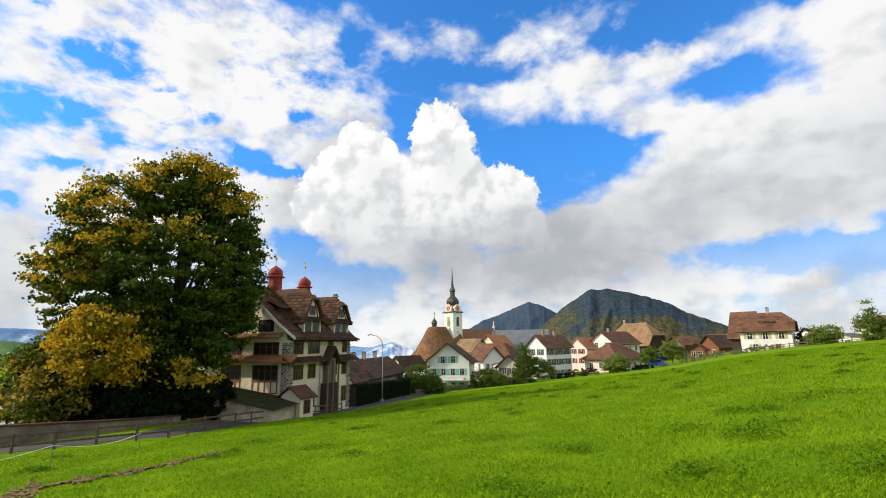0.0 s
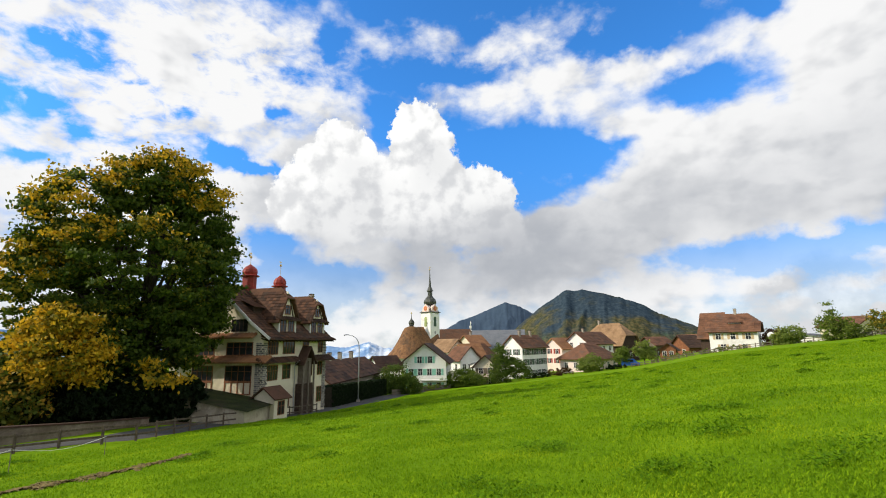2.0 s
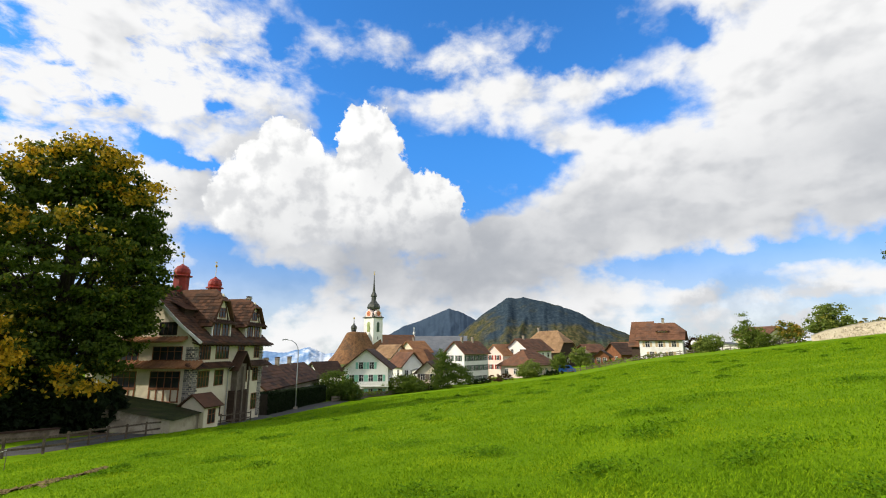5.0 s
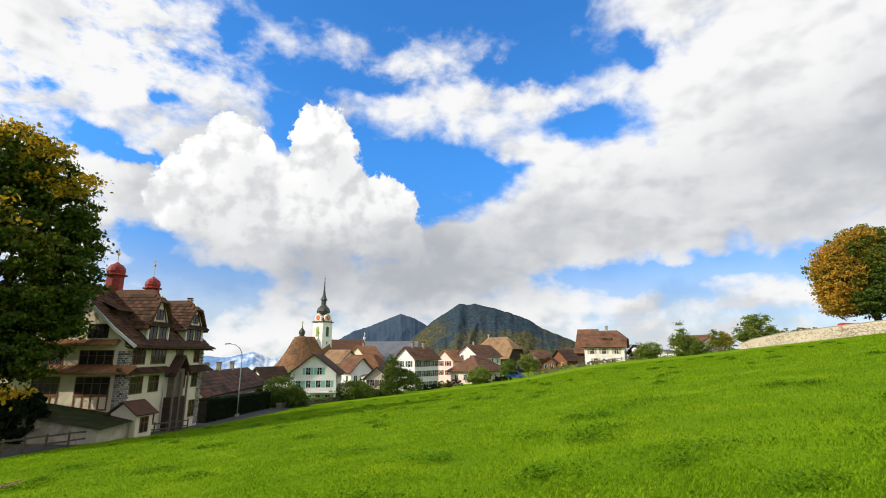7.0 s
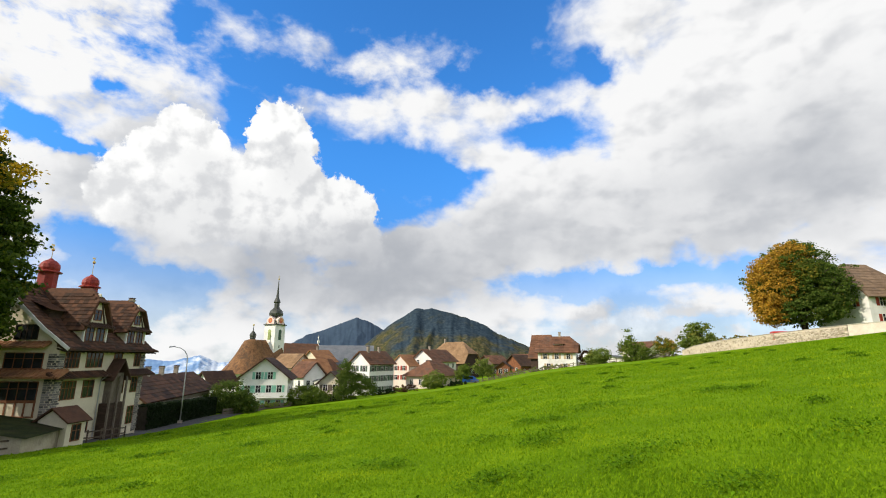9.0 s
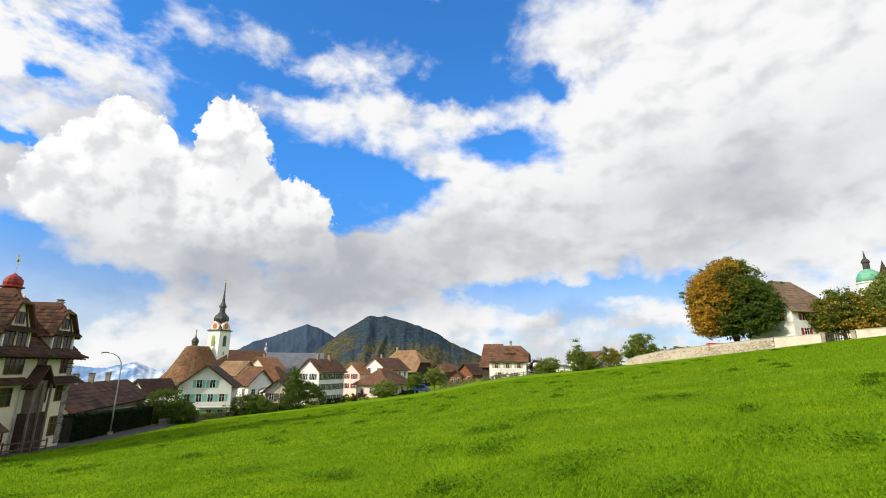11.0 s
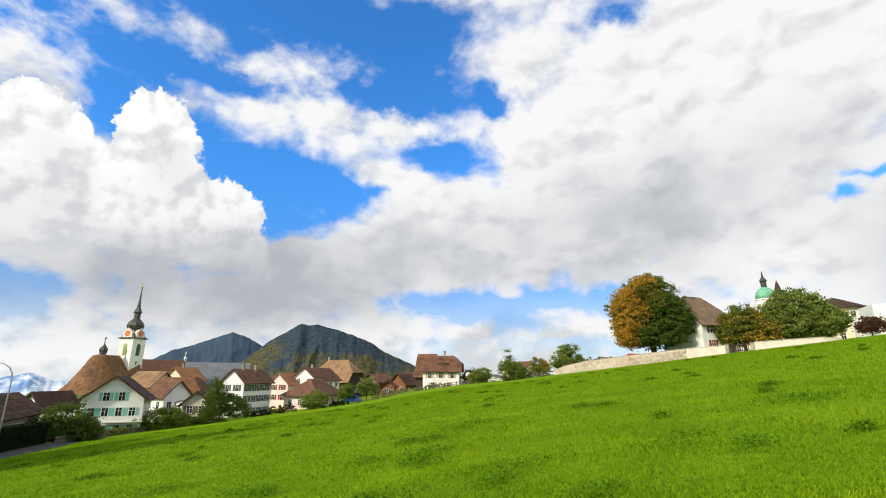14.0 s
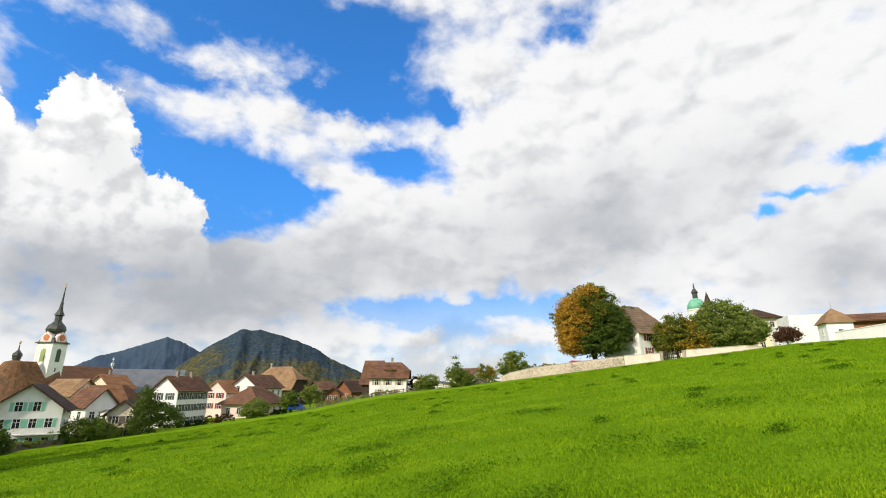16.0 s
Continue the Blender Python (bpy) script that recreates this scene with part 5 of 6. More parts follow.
def lean_to():
    p = at(-19.6, 46.5)
    s = thing("garage", "grey rendered lean-to garage with a mossy roof", "garage", pose(p.x, p.y, -5.6, 0, 0, 90 - 8))
    R, L, z0, z1 = 6.0, 8.6, 1.65, 3.2
    b = bm_new()
    lo = [b.verts.new(q) for q in ((0, 0, -1), (R, 0, -1), (R, L, -1), (0, L, -1))]
    hi = [b.verts.new(q) for q in ((0, 0, z0), (R, 0, z0), (R, L, z1), (0, L, z1))]
    b.faces.new(lo[::-1])
    b.faces.new(hi)
    for i in range(4):
        b.faces.new((lo[i], lo[(i + 1) % 4], hi[(i + 1) % 4], hi[i]))
    part("wall", b, GARAGE_WALL, s)
    b = bm_new()
    k = (z1 - z0) / L
    v = [b.verts.new(q) for q in ((-0.35, -0.4, z0 - 0.4 * k + 0.03), (R + 0.4, -0.4, z0 - 0.4 * k + 0.03), (R + 0.4, L + 0.2, z1 + 0.2 * k + 0.03), (-0.35, L + 0.2, z1 + 0.2 * k + 0.03))]
    f = b.faces.new(v)
    bmesh.ops.solidify(b, geom=[f], thickness=-0.18)
    part("roof", b, MOSS, s)
    b = bm_new()
    box(b, -0.03, 5.2, 1.3, 0.02, 5.9, 1.45)
    part("vent", b, GLASS, s)
    q = at(-16.6, 50.5)
    t = thing("entrance_shed", "small cream shed with a brown tiled roof", "shed", pose(q.x, q.y, -5.9, 0, 0, 90 - 25))
    part("wall", walls_bm(1.9, 2.6, 2.5, 3.4), CREAM, t)
    part("roof", roof_bm(1.9, 2.6, 2.5, 3.4, 0.3, 0, 0, 1, 0.12), TILE_OLD, t)
    window(t, pose(0.95, 0, 0.9), 0.8, 1.2, None, 2, WOOD_RED)


lean_to()


# ---- walls, fences and street by the meadow ----
def wall_run(name, label, rows, thick, mat, coping=None, category="wall"):
    """A wall along plan points (azimuth, distance, foot, top)."""
    w = thing(name, label, category, pose(0, 0, 0), kind="structure")
    bm, cap = bm_new(), bm_new()
    pts = [(at(a, r), z0, z1) for a, r, z0, z1 in rows]

    def strip(target, lo_off, hi_off, half):
        rings = []
        for i, (q, z0, z1) in enumerate(pts):
            d = (pts[min(i + 1, len(pts) - 1)][0] - pts[max(i - 1, 0)][0]).normalized()
            n = Vector((-d.y, d.x)) * half
            rings.append([target.verts.new((*(q + n * s), z)) for s, z in ((1, lo_off(z0, z1)), (-1, lo_off(z0, z1)), (-1, hi_off(z0, z1)), (1, hi_off(z0, z1)))])
        for a, b in zip(rings, rings[1:]):
            for k in range(4):
                target.faces.new((a[k], a[(k + 1) % 4], b[(k + 1) % 4], b[k]))
        target.faces.new(rings[0])
        target.faces.new(rings[-1][::-1])
    strip(bm, lambda a, b: a - 0.8, lambda a, b: b, thick / 2)
    part("wall_body", bm, mat, w)
    if coping:
        strip(cap, lambda a, b: b, lambda a, b: b + 0.1, thick / 2 + 0.07)
        part("coping", cap, coping, w)
    else:
        cap.free()
    return w


wall_run("retaining_wall", "weathered grey retaining wall with dark coping", [(-60, 50, -5.8, -3.3), (-42, 43, -4.8, -3.2), (-34, 43, -5, -3.5), (-28.6, 46.5, -5.3, -3.95)], 0.4, BROWN_WALL, TILE_DARK)


def fence_run(name, label, rows, posts, rails, tall, mat, post_w=0.11, rail_h=0.12):
    """A fence along plan points (azimuth, distance), standing on the ground."""
    f = thing(name, label, "fence", pose(0, 0, 0))
    pts = [at(a, r) for a, r in rows]
    total = [0.0]
    for a, b in zip(pts, pts[1:]):
        total.append(total[-1] + (b - a).length)
    stops = []
    for i in range(posts):
        s = total[-1] * i / (posts - 1)
        j = min(len(pts) - 2, max(k for k in range(len(pts) - 1) if total[k] <= s + 1e-6))
        q = pts[j].lerp(pts[j + 1], (s - total[j]) / (total[j + 1] - total[j]))
        stops.append(Vector((q.x, q.y, ground(q.x, q.y))))
    for q in stops:
        b = bm_new()
        lean = random.uniform(-0.04, 0.04)
        beam(b, q + Vector((0, 0, -0.3)), q + Vector((lean, 0, tall + random.uniform(0, 0.08))), post_w)
        part("post", b, mat, f)
    for a, c in zip(stops, stops[1:]):
        for z in rails:
            b = bm_new()
            beam(b, a + Vector((0, 0, z + random.uniform(-0.03, 0.03))), c + Vector((0, 0, z + random.uniform(-0.03, 0.03))), 0.05, rail_h)
            part("rail", b, mat, f)
    return f


fence_run("wooden_fence", "weathered wooden rail fence along the meadow", [(-58, 43), (-42, 38.6), (-30, 36), (-24, 43.2), (-15.5, 53.5), (-12, 60)], 24, (0.42, 0.95), 1.05, FENCE_WOOD)
fence_run("garden_fence", "low wooden garden fence at the meadow edge", [(-3.5, 92), (0.5, 104), (4, 110)], 22, (0.25, 0.75), 0.95, WOOD_GREY, 0.1, 0.4)
fence_run("pasture_fence", "low pasture fence before the farmhouses", [(24, 129), (28, 130.5), (32, 130.5), (36, 130.5), (42, 126), (46, 119)], 34, (0.35, 0.8), 1.0, WOOD_GREY, 0.14, 0.14)


def tape_fence():
    f = thing("tape_fence", "white electric fence tape on thin pasture stakes", "fence", pose(0, 0, 0))
    stakes = [(-50, 20), (-38.5, 24), (-31.8, 27.5)]
    tops = []
    for a, r in stakes:
        q = at(a, r)
        z = ground(q.x, q.y)
        b = bm_new()
        beam(b, (q.x, q.y, z - 0.2), (q.x, q.y, z + 0.85), 0.03, sides=6)
        part("stake", b, WOOD_GREY, f)
        tops.append(Vector((q.x, q.y, z + 0.8)))
    for a, c in zip(tops, tops[1:]):
        b = bm_new()
        for i in range(8):
            p0, p1 = a.lerp(c, i / 8), a.lerp(c, (i + 1) / 8)
            sag = lambda s: Vector((0, 0, -0.25 * math.sin(math.pi * s)))
            beam(b, p0 + sag(i / 8), p1 + sag((i + 1) / 8), 0.012, 0.018)
        part("tape", b, WHITE_TRIM, f)


tape_fence()


def ribbon(name, label, rows, half, mat, lift=0.03, category="road", kind="structure"):
    """A flat strip along plan points, laid on the ground."""
    pts = []
    for (a0, r0), (a1, r1) in zip(rows, rows[1:]):
        for i in range(10):
            pts.append(at(a0 + (a1 - a0) * i / 10, r0 + (r1 - r0) * i / 10))
    bm = bm_new()
    rings = []
    for i, q in enumerate(pts):
        d = (pts[min(i + 1, len(pts) - 1)] - pts[max(i - 1, 0)]).normalized()
        n = Vector((-d.y, d.x)) * half
        rings.append([bm.verts.new((*(q + n * s), ground(*(q + n * s)) + lift)) for s in (-1, -0.33, 0.33, 1)])
    for a, b in zip(rings, rings[1:]):
        for k in range(3):
            bm.faces.new((a[k], a[k + 1], b[k + 1], b[k]))
    return solid(name, bm, mat, label, category, kind=kind)


ribbon("road", "narrow grey asphalt lane beside the meadow", [(-60, 46.5), (-42, 40.8), (-31, 38.6), (-24, 45.5), (-15, 56.5), (-11, 64), (-6, 77), (-1, 100), (1, 112)], 1.75, ASPHALT)
# dark strip added to cover sunlit grass below the chestnut
ribbon("garden_bed", "dark soil strip added over sunlit grass behind the retaining wall", [(-48, 48), (-42, 46.5), (-34, 46.5), (-25.2, 51)], 3.2, EARTH, 0.03, "garden")


def street_lamp():
    p = at(-7.4, 76)
    z = ground(p.x, p.y)
    s = thing("street_lamp", "tall galvanised street lamp with a curved arm", "street lamp", pose(p.x, p.y, z, 0, 0, 7.4))
    b = bm_new()
    limb(b, [(0, 0, -0.5), (0, 0, 4), (0, 0, 8.2), (-0.1, 0, 9.0), (-0.45, 0, 9.6), (-1.0, 0, 10.0), (-1.7, 0, 10.15)], 0.09, 0.045, 10)
    part("pole", b, STEEL, s, smooth=True)
    b = bm_new()
    limb(b, [(-1.6, 0, 10.15), (-1.8, 0, 10.2), (-2.2, 0, 10.17), (-2.4, 0, 10.1)], 0.07, 0.1, 8)
    part("lamp_head", b, STEEL, s)
    b = bm_new()
    box(b, -0.3, -0.3, -0.3, 0.3, 0.3, 0.35)
    part("base_block", b, GREYWALL, s)


street_lamp()


# ---- hedges and bushes ----
def hedge(name, label, ends, tall, half, count, mat, seed, size=0.16):
    (a0, r0), (a1, r1) = ends
    p, q = at(a0, r0), at(a1, r1)
    mid = (p + q) / 2
    n = max(3, int((q - p).length / (half * 0.9)))
    z = ground(mid.x, mid.y)
    blobs = []
    for i in range(n + 1):
        s = p.lerp(q, i / n)
        blobs.append((s.x - mid.x, s.y - mid.y, ground(s.x, s.y) - z + tall * 0.5, half, half, tall * 0.52))
    h = thing(name, label, "hedge", pose(mid.x, mid.y, z))
    me, _ = leaves("foliage", blobs, count, size, mat, seed, 0.3)
    part("foliage", me, None, h)
    for i in range(n):
        s, t = p.lerp(q, i / n) - mid, p.lerp(q, (i + 1) / n) - mid
        b = bm_new()
        beam(b, (s.x, s.y, blobs[i][2] - tall * 0.5), (s.x * 0.9 + t.x * 0.1, s.y * 0.9 + t.y * 0.1, blobs[i][2] + tall * 0.3), 0.08, sides=5)
        part("stem", b, BARK, h)


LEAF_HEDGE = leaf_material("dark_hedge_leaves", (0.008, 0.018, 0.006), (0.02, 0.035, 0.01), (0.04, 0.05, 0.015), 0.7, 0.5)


def clipped_hedge(ends, tall, half, count, mat, seed, size):
    """A hedge cut square: a twiggy core and small leaves all over its flat sides and top."""
    (a0, r0), (a1, r1) = ends
    p, q = at(a0, r0), at(a1, r1)
    along, g = q - p, np.random.default_rng(seed)
    z0, z1 = ground(p.x, p.y), ground(q.x, q.y)
    side = Vector((-along.y, along.x)).normalized()
    h = thing("hedge", "tall clipped dark green hedge beside the lane", "hedge", pose(p.x, p.y, z0))
    f, u, v = g.uniform(0, 1, count), g.uniform(-1, 1, count), g.uniform(0, 1, count)
    face = g.uniform(0, 1, count)
    u = np.where(face < 0.75, np.sign(u), u) * half * (1 + 0.06 * np.sin(f * 90))
    v = np.where(face < 0.75, v, 1.0) * tall * (1 + 0.015 * np.sin(f * 60) + 0.02 * g.normal(size=count))
    c = np.stack([along.x * f + side.x * u, along.y * f + side.y * u, (z1 - z0) * f + v], 1)
    d = g.normal(size=(count, 3)); d /= np.linalg.norm(d, axis=1, keepdims=True)
    w = np.cross(d, g.normal(size=(count, 3))); w /= np.linalg.norm(w, axis=1, keepdims=True)
    s = size * g.uniform(0.6, 1.3, (count, 1))
    part("foliage", from_arrays("foliage", np.stack([c - d * s * 0.5, c + w * s * 0.4, c + d * s * 0.5, c - w * s * 0.4], 1).reshape(-1, 3), np.arange(4 * count).reshape(-1, 4), mat), None, h)
    b = bm_new()
    n = Vector((side.x, side.y, 0)) * (half - 0.12)
    lo, hi = [Vector((0, 0, -0.4)), Vector((along.x, along.y, z1 - z0 - 0.4))], Vector((0, 0, tall + 0.3))
    ring = [[b.verts.new(e + o) for o in (n, -n, -n + hi, n + hi)] for e in lo]
    for k in range(4):
        b.faces.new((ring[0][k], ring[0][(k + 1) % 4], ring[1][(k + 1) % 4], ring[1][k]))
    b.faces.new(ring[0])
    b.faces.new(ring[1][::-1])
    part("twigs", b, BARK, h)


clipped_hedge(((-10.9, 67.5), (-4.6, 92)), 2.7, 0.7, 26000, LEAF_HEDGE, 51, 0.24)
# near-black bushes added to darken the shaded gap under the crown
hedge("hedge", "near-black bushes filling the shaded gap below the chestnut", ((-38.6, 50), (-33.5, 48)), 3.2, 1.8, 24000, LEAF_HEDGE, 52, 0.5)
hedge("hedge", "near-black bushes filling the shaded gap below the chestnut", ((-33.5, 48), (-25.5, 50)), 3.8, 1.8, 26000, LEAF_HEDGE, 53, 0.5)
for k, (a0, r0, a1, r1, tall, mat) in enumerate(((2.6, 108, 4.6, 111, 2.6, LEAF_GREEN), (4.8, 111, 7.2, 114, 2.8, LEAF_GREEN), (0.0, 104, 2.0, 107, 1.2, LEAF_LIGHT), (15.2, 124, 17.4, 125, 1.9, LEAF_RED), (12.8, 123, 14.6, 124, 1.2, LEAF_HEDGE),
                                            (26.4, 134, 30.0, 135, 1.4, LEAF_LIGHT), (31.0, 133, 34.6, 134, 1.1, LEAF_GREEN), (43.6, 124, 46.8, 119, 1.8, LEAF_LIGHT), (51.2, 112, 53.6, 110, 2.9, LEAF_BEECH), (20.6, 128, 23.0, 129, 1.2, LEAF_HEDGE))):
    hedge("hedge", "loose garden bushes at the meadow edge", ((a0, r0), (a1, r1)), tall, 1.0, 2600, mat, 60 + k, 0.26)
tree("garden_tree", "small yellow-green autumn tree by a chalet", 25.4, 140, -4.4, [(0, 0, 3.4, 2.6, 2.4, 2.2), (1.2, 0, 2.6, 2.2, 2, 1.8)], 4500, 0.36, LEAF_LIGHT, 71, trunk=0.16)
tree("garden_tree", "small dark green tree beside the low house", 23.0, 131, -5.6, [(0, 0, 3.2, 1.9, 1.8, 1.8), (0.4, 0, 4.2, 1.3, 1.3, 1.2)], 3500, 0.34, LEAF_GREEN, 72, trunk=0.14)
tree("garden_tree", "dark copper-leaved tree behind the farmhouse", 37.5, 140, -1.0, [(0, 0, 2.8, 2.2, 2, 2.0), (0.8, 0, 1.8, 2.4, 2, 1.6)], 4500, 0.34, LEAF_RED, 73, trunk=0.16)
tree("garden_tree", "sparse yellowing tree behind the wall", 45.6, 121, 1.6, [(0, 0, 3.0, 2.0, 1.8, 1.8), (1, 0, 2.2, 1.8, 1.6, 1.5)], 2600, 0.34, LEAF_BEECH, 74, trunk=0.14)
tree("garden_tree", "copper-red ornamental shrub on the lawn", 76.6, 110, 8.6, [(0, 0, 2.3, 1.9, 1.6, 1.2), (0.9, 0, 1.7, 1.3, 1.2, 1.0), (-0.9, 0, 1.7, 1.2, 1.2, 0.9)], 3500, 0.3, LEAF_RED, 75, trunk=0.16)


# ---- upper garden wall, gate and buildings on the hill ----
wall_run("garden_wall", "old rubble garden wall along the upper meadow", [(47.4, 116, 2.2, 3.3), (48.6, 113, 2.4, 4.2), (50.9, 108, 2.6, 5.05), (56, 102, 3.9, 6.0), (61.3, 98, 4.9, 6.83)], 0.5, RUBBLE, STONE)
wall_run("garden_wall", "cream plastered garden wall along the upper meadow", [(61.35, 98, 4.9, 6.85), (65.0, 96, 5.7, 7.15)], 0.5, PALE_WALL, STONE)
wall_run("garden_wall", "cream plastered garden wall along the upper meadow", [(67.6, 94.5, 6.0, 7.5), (73.1, 92, 6.7, 7.75), (74.4, 93, 6.9, 7.5)], 0.5, PALE_WALL, STONE)
wall_run("garden_wall", "white plastered boundary wall beside a corner tower", [(80.4, 86.6, 7.4, 8.75), (84, 80.5, 7.2, 8.95), (92, 74, 6.8, 9.0)], 0.4, PLASTER, PLASTER)


def rubble_face():
    """Rough field stones standing proud of the rubble wall."""
    g = random.Random(8)
    rows = [(47.8, 115, 2.3, 3.5), (50.9, 108, 2.5, 5.0), (56, 102, 3.8, 5.95), (61.2, 98, 4.9, 6.75)]
    verts, faces = [], []
    for i in range(1500):
        a = g.uniform(47.9, 61.2)
        r, z0, z1 = (float(np.interp(a, [q[0] for q in rows], [q[k] for q in rows])) for k in (1, 2, 3))
        q = at(a, r - 0.27)
        z = g.uniform(z0 - 0.1, z1 - 0.15)
        w, t, d = g.uniform(0.12, 0.34), g.uniform(0.08, 0.2), g.uniform(0.05, 0.14)
        side, out = at(a + 68, 1), -at(a - 22, 1)
        n = len(verts)
        for su, sz, o in ((-1, -0.8, 0), (1, -0.9, 0), (0.9, 0.9, 0), (-0.9, 0.8, 0), (-0.6, -0.5, d), (0.6, -0.6, d), (0.55, 0.5, d), (-0.6, 0.5, d)):
            c = q + side * su * w + out * o
            verts.append((c.x, c.y, z + sz * t))
        faces += [(n + 4, n + 5, n + 6, n + 7), (n, n + 1, n + 5, n + 4), (n + 1, n + 2, n + 6, n + 5), (n + 2, n + 3, n + 7, n + 6), (n + 3, n, n + 4, n + 7)]
    me = from_arrays("wall_stones", np.array(verts), np.array(faces), STONE_LOOSE)
    tagged(new("wall_stones", me), "pale field stones in the face of the rubble wall", "stones", kind="stuff")


STONE_LOOSE = material("loose_field_stones", (0.26, 0.21, 0.15), (0.66, 0.58, 0.46), 2.0, 0.9, 0.4, 12.0, island=0.7)
rubble_face()


def gate():
    a, b = at(65.2, 96), at(67.4, 94.8)
    z = 6.2
    g = thing("garden_gate", "dark slatted wooden garden gate between pillars", "gate", pose(0, 0, 0))
    for q in (a, b):
        m = bm_new()
        box(m, q.x - 0.3, q.y - 0.3, z - 1, q.x + 0.3, q.y + 0.3, z + 1.15)
        box(m, q.x - 0.38, q.y - 0.38, z + 1.15, q.x + 0.38, q.y + 0.38, z + 1.28)
        part("pillar", m, GREYWALL, g)
    for i in range(11):
        q = a.lerp(b, (i + 0.9) / 12)
        m = bm_new()
        beam(m, (q.x, q.y, z - 0.6), (q.x, q.y, z + 1.1 + 0.15 * math.sin(i)), 0.16, 0.05)
        part("slat", m, WOOD_DARK, g)
    for dz in (0.1, 0.9):
        m = bm_new()
        beam(m, (a.x, a.y, z + dz), (b.x, b.y, z + dz), 0.08, 0.12)
        part("rail", m, WOOD_DARK, g)


gate()


def corner_tower():
    p = at(79.8, 87.5)
    t = thing("corner_tower", "small white wall tower with a pointed tiled roof", "tower", pose(p.x, p.y, 7.2, 0, 0, 90 - 150))
    b = bm_new()
    box(b, 0, 0, -1.2, 3.2, 3.2, 3.2)
    part("wall", b, PLASTER, t)
    b = bm_new()
    lathe(b, [(2.75, 3.05), (2.6, 3.2), (1.5, 4.3), (0.5, 5.0), (0.06, 5.3)], 4, math.pi / 4, (1.6, 1.6, 0))
    part("roof", b, TILE_OCHRE, t)
    b = bm_new()
    beam(b, (1.6, 1.6, 5.2), (1.6, 1.6, 6.2), 0.06, sides=6)
    part("finial", b, STEEL, t)
    window(t, pose(0, 1.6, 1.3, 0, 0, -90), 0.55, 0.9)
    window(t, pose(1.6, 0, 1.2), 0.55, 0.9)


corner_tower()


def hill_buildings():
    house("school", "pale yellow school building with a dark mansard roof", 73.9, 150, 140, 7, 10, 9, 19.0, 21.6, wall=YELLOW, tiles=TILE_DARK, along="R", hips=(3, 3), over=0.9,
          left=((2.0, 3, 0.5), (4.8, 3, 0.5), (7.4, 3, 0.5)), right=((2.0, 2, 0.5), (4.8, 2, 0.5), (7.4, 2, 0.5)), group="hill buildings")
    house("school", "long pale yellow garden building behind the linden", 72.9, 140, 75, 8, 15, 7.0, 11.6, 12.6, wall=YELLOW, tiles=TILE_DARK, left=((1.5, 6, 0.6),), group="hill buildings")
    p = at(75.8, 140)
    h = thing("gymnasium", "modern flat-roofed white hall", "house", pose(p.x, p.y, 7.6, 0, 0, 90 - 150), "hill buildings")
    b = bm_new()
    box(b, 0, 0, -2, 9, 3.6, 7.6)
    box(b, 0.5, 0, -2, 9, -8.5, 9.2)
    part("wall", b, PLASTER, h)
    b = bm_new()
    box(b, -0.03, -6, 6.2, 0.52, -2.5, 6.8)
    part("strip_window", b, GLASS, h)
    house("house", "brown boarded house with a low red roof", 81.4, 112, 160, 16, 5, 8, 12.9, 14.0, wall=WOOD_RED, tiles=TILE_BROWN, over=0.9, left=((2.6, 3, 0.4),), group="hill buildings")
    house("house", "dark roofed wing behind the garden trees", 65.4, 150, 72, 26, 10, 8, 16.5, 20.2, wall=YELLOW, tiles=TILE_DARK, hips=(3, 3), right=((5, 8, 0.5),), group="hill buildings")
    house("house", "pale low house with a brown roof behind the fruit trees", 43.8, 150, 80, 9, 9, -1, 4.2, 6.4, wall=CREAM, tiles=TILE_BROWN, along="L", left=((2.6, 3, 0.4),), group="hill buildings")
    house("shed", "low pale garden shed with a grey roof", 41.6, 138, 60, 5, 9, -2, 1.4, 2.3, wall=PLASTER, tiles=SLATE, left=((1.4, 4, 0.4),), group="hill buildings")
    q = at(69.2, 200)
    d = thing("domed_church", "distant chapel with a green copper dome and lantern", "church", pose(q.x, q.y, 9, 0, 0, 20))
    b = bm_new()
    lathe(b, [(3.2, -3), (3.2, 19.3), (3.5, 19.4), (3.5, 19.8)], 16)
    part("drum", b, PLASTER, d)
    b = bm_new()
    lathe(b, [(3.3, 19.8), (3.15, 21.2), (2.6, 22.6), (1.7, 23.6), (0.9, 24.0)], 16)
    part("dome", b, COPPER_GREEN, d, smooth=True)
    b = bm_new()
    lathe(b, [(0.9, 23.8), (0.9, 26), (1.25, 26.2), (0.9, 27), (0.35, 27.8), (0.1, 30)], 8)
    part("lantern", b, COPPER_DARK, d)
    q = at(70.3, 200)
    t = thing("bell_turret", "slim dark bell turret beside the dome", "tower", pose(q.x, q.y, 9))
    b = bm_new()
    lathe(b, [(1.1, -3), (1.1, 22), (1.5, 22.1), (1.1, 22.8), (0.3, 25.4), (0.05, 26.4)], 8)
    part("shaft", b, WOOD_DARK, t)


hill_buildings()


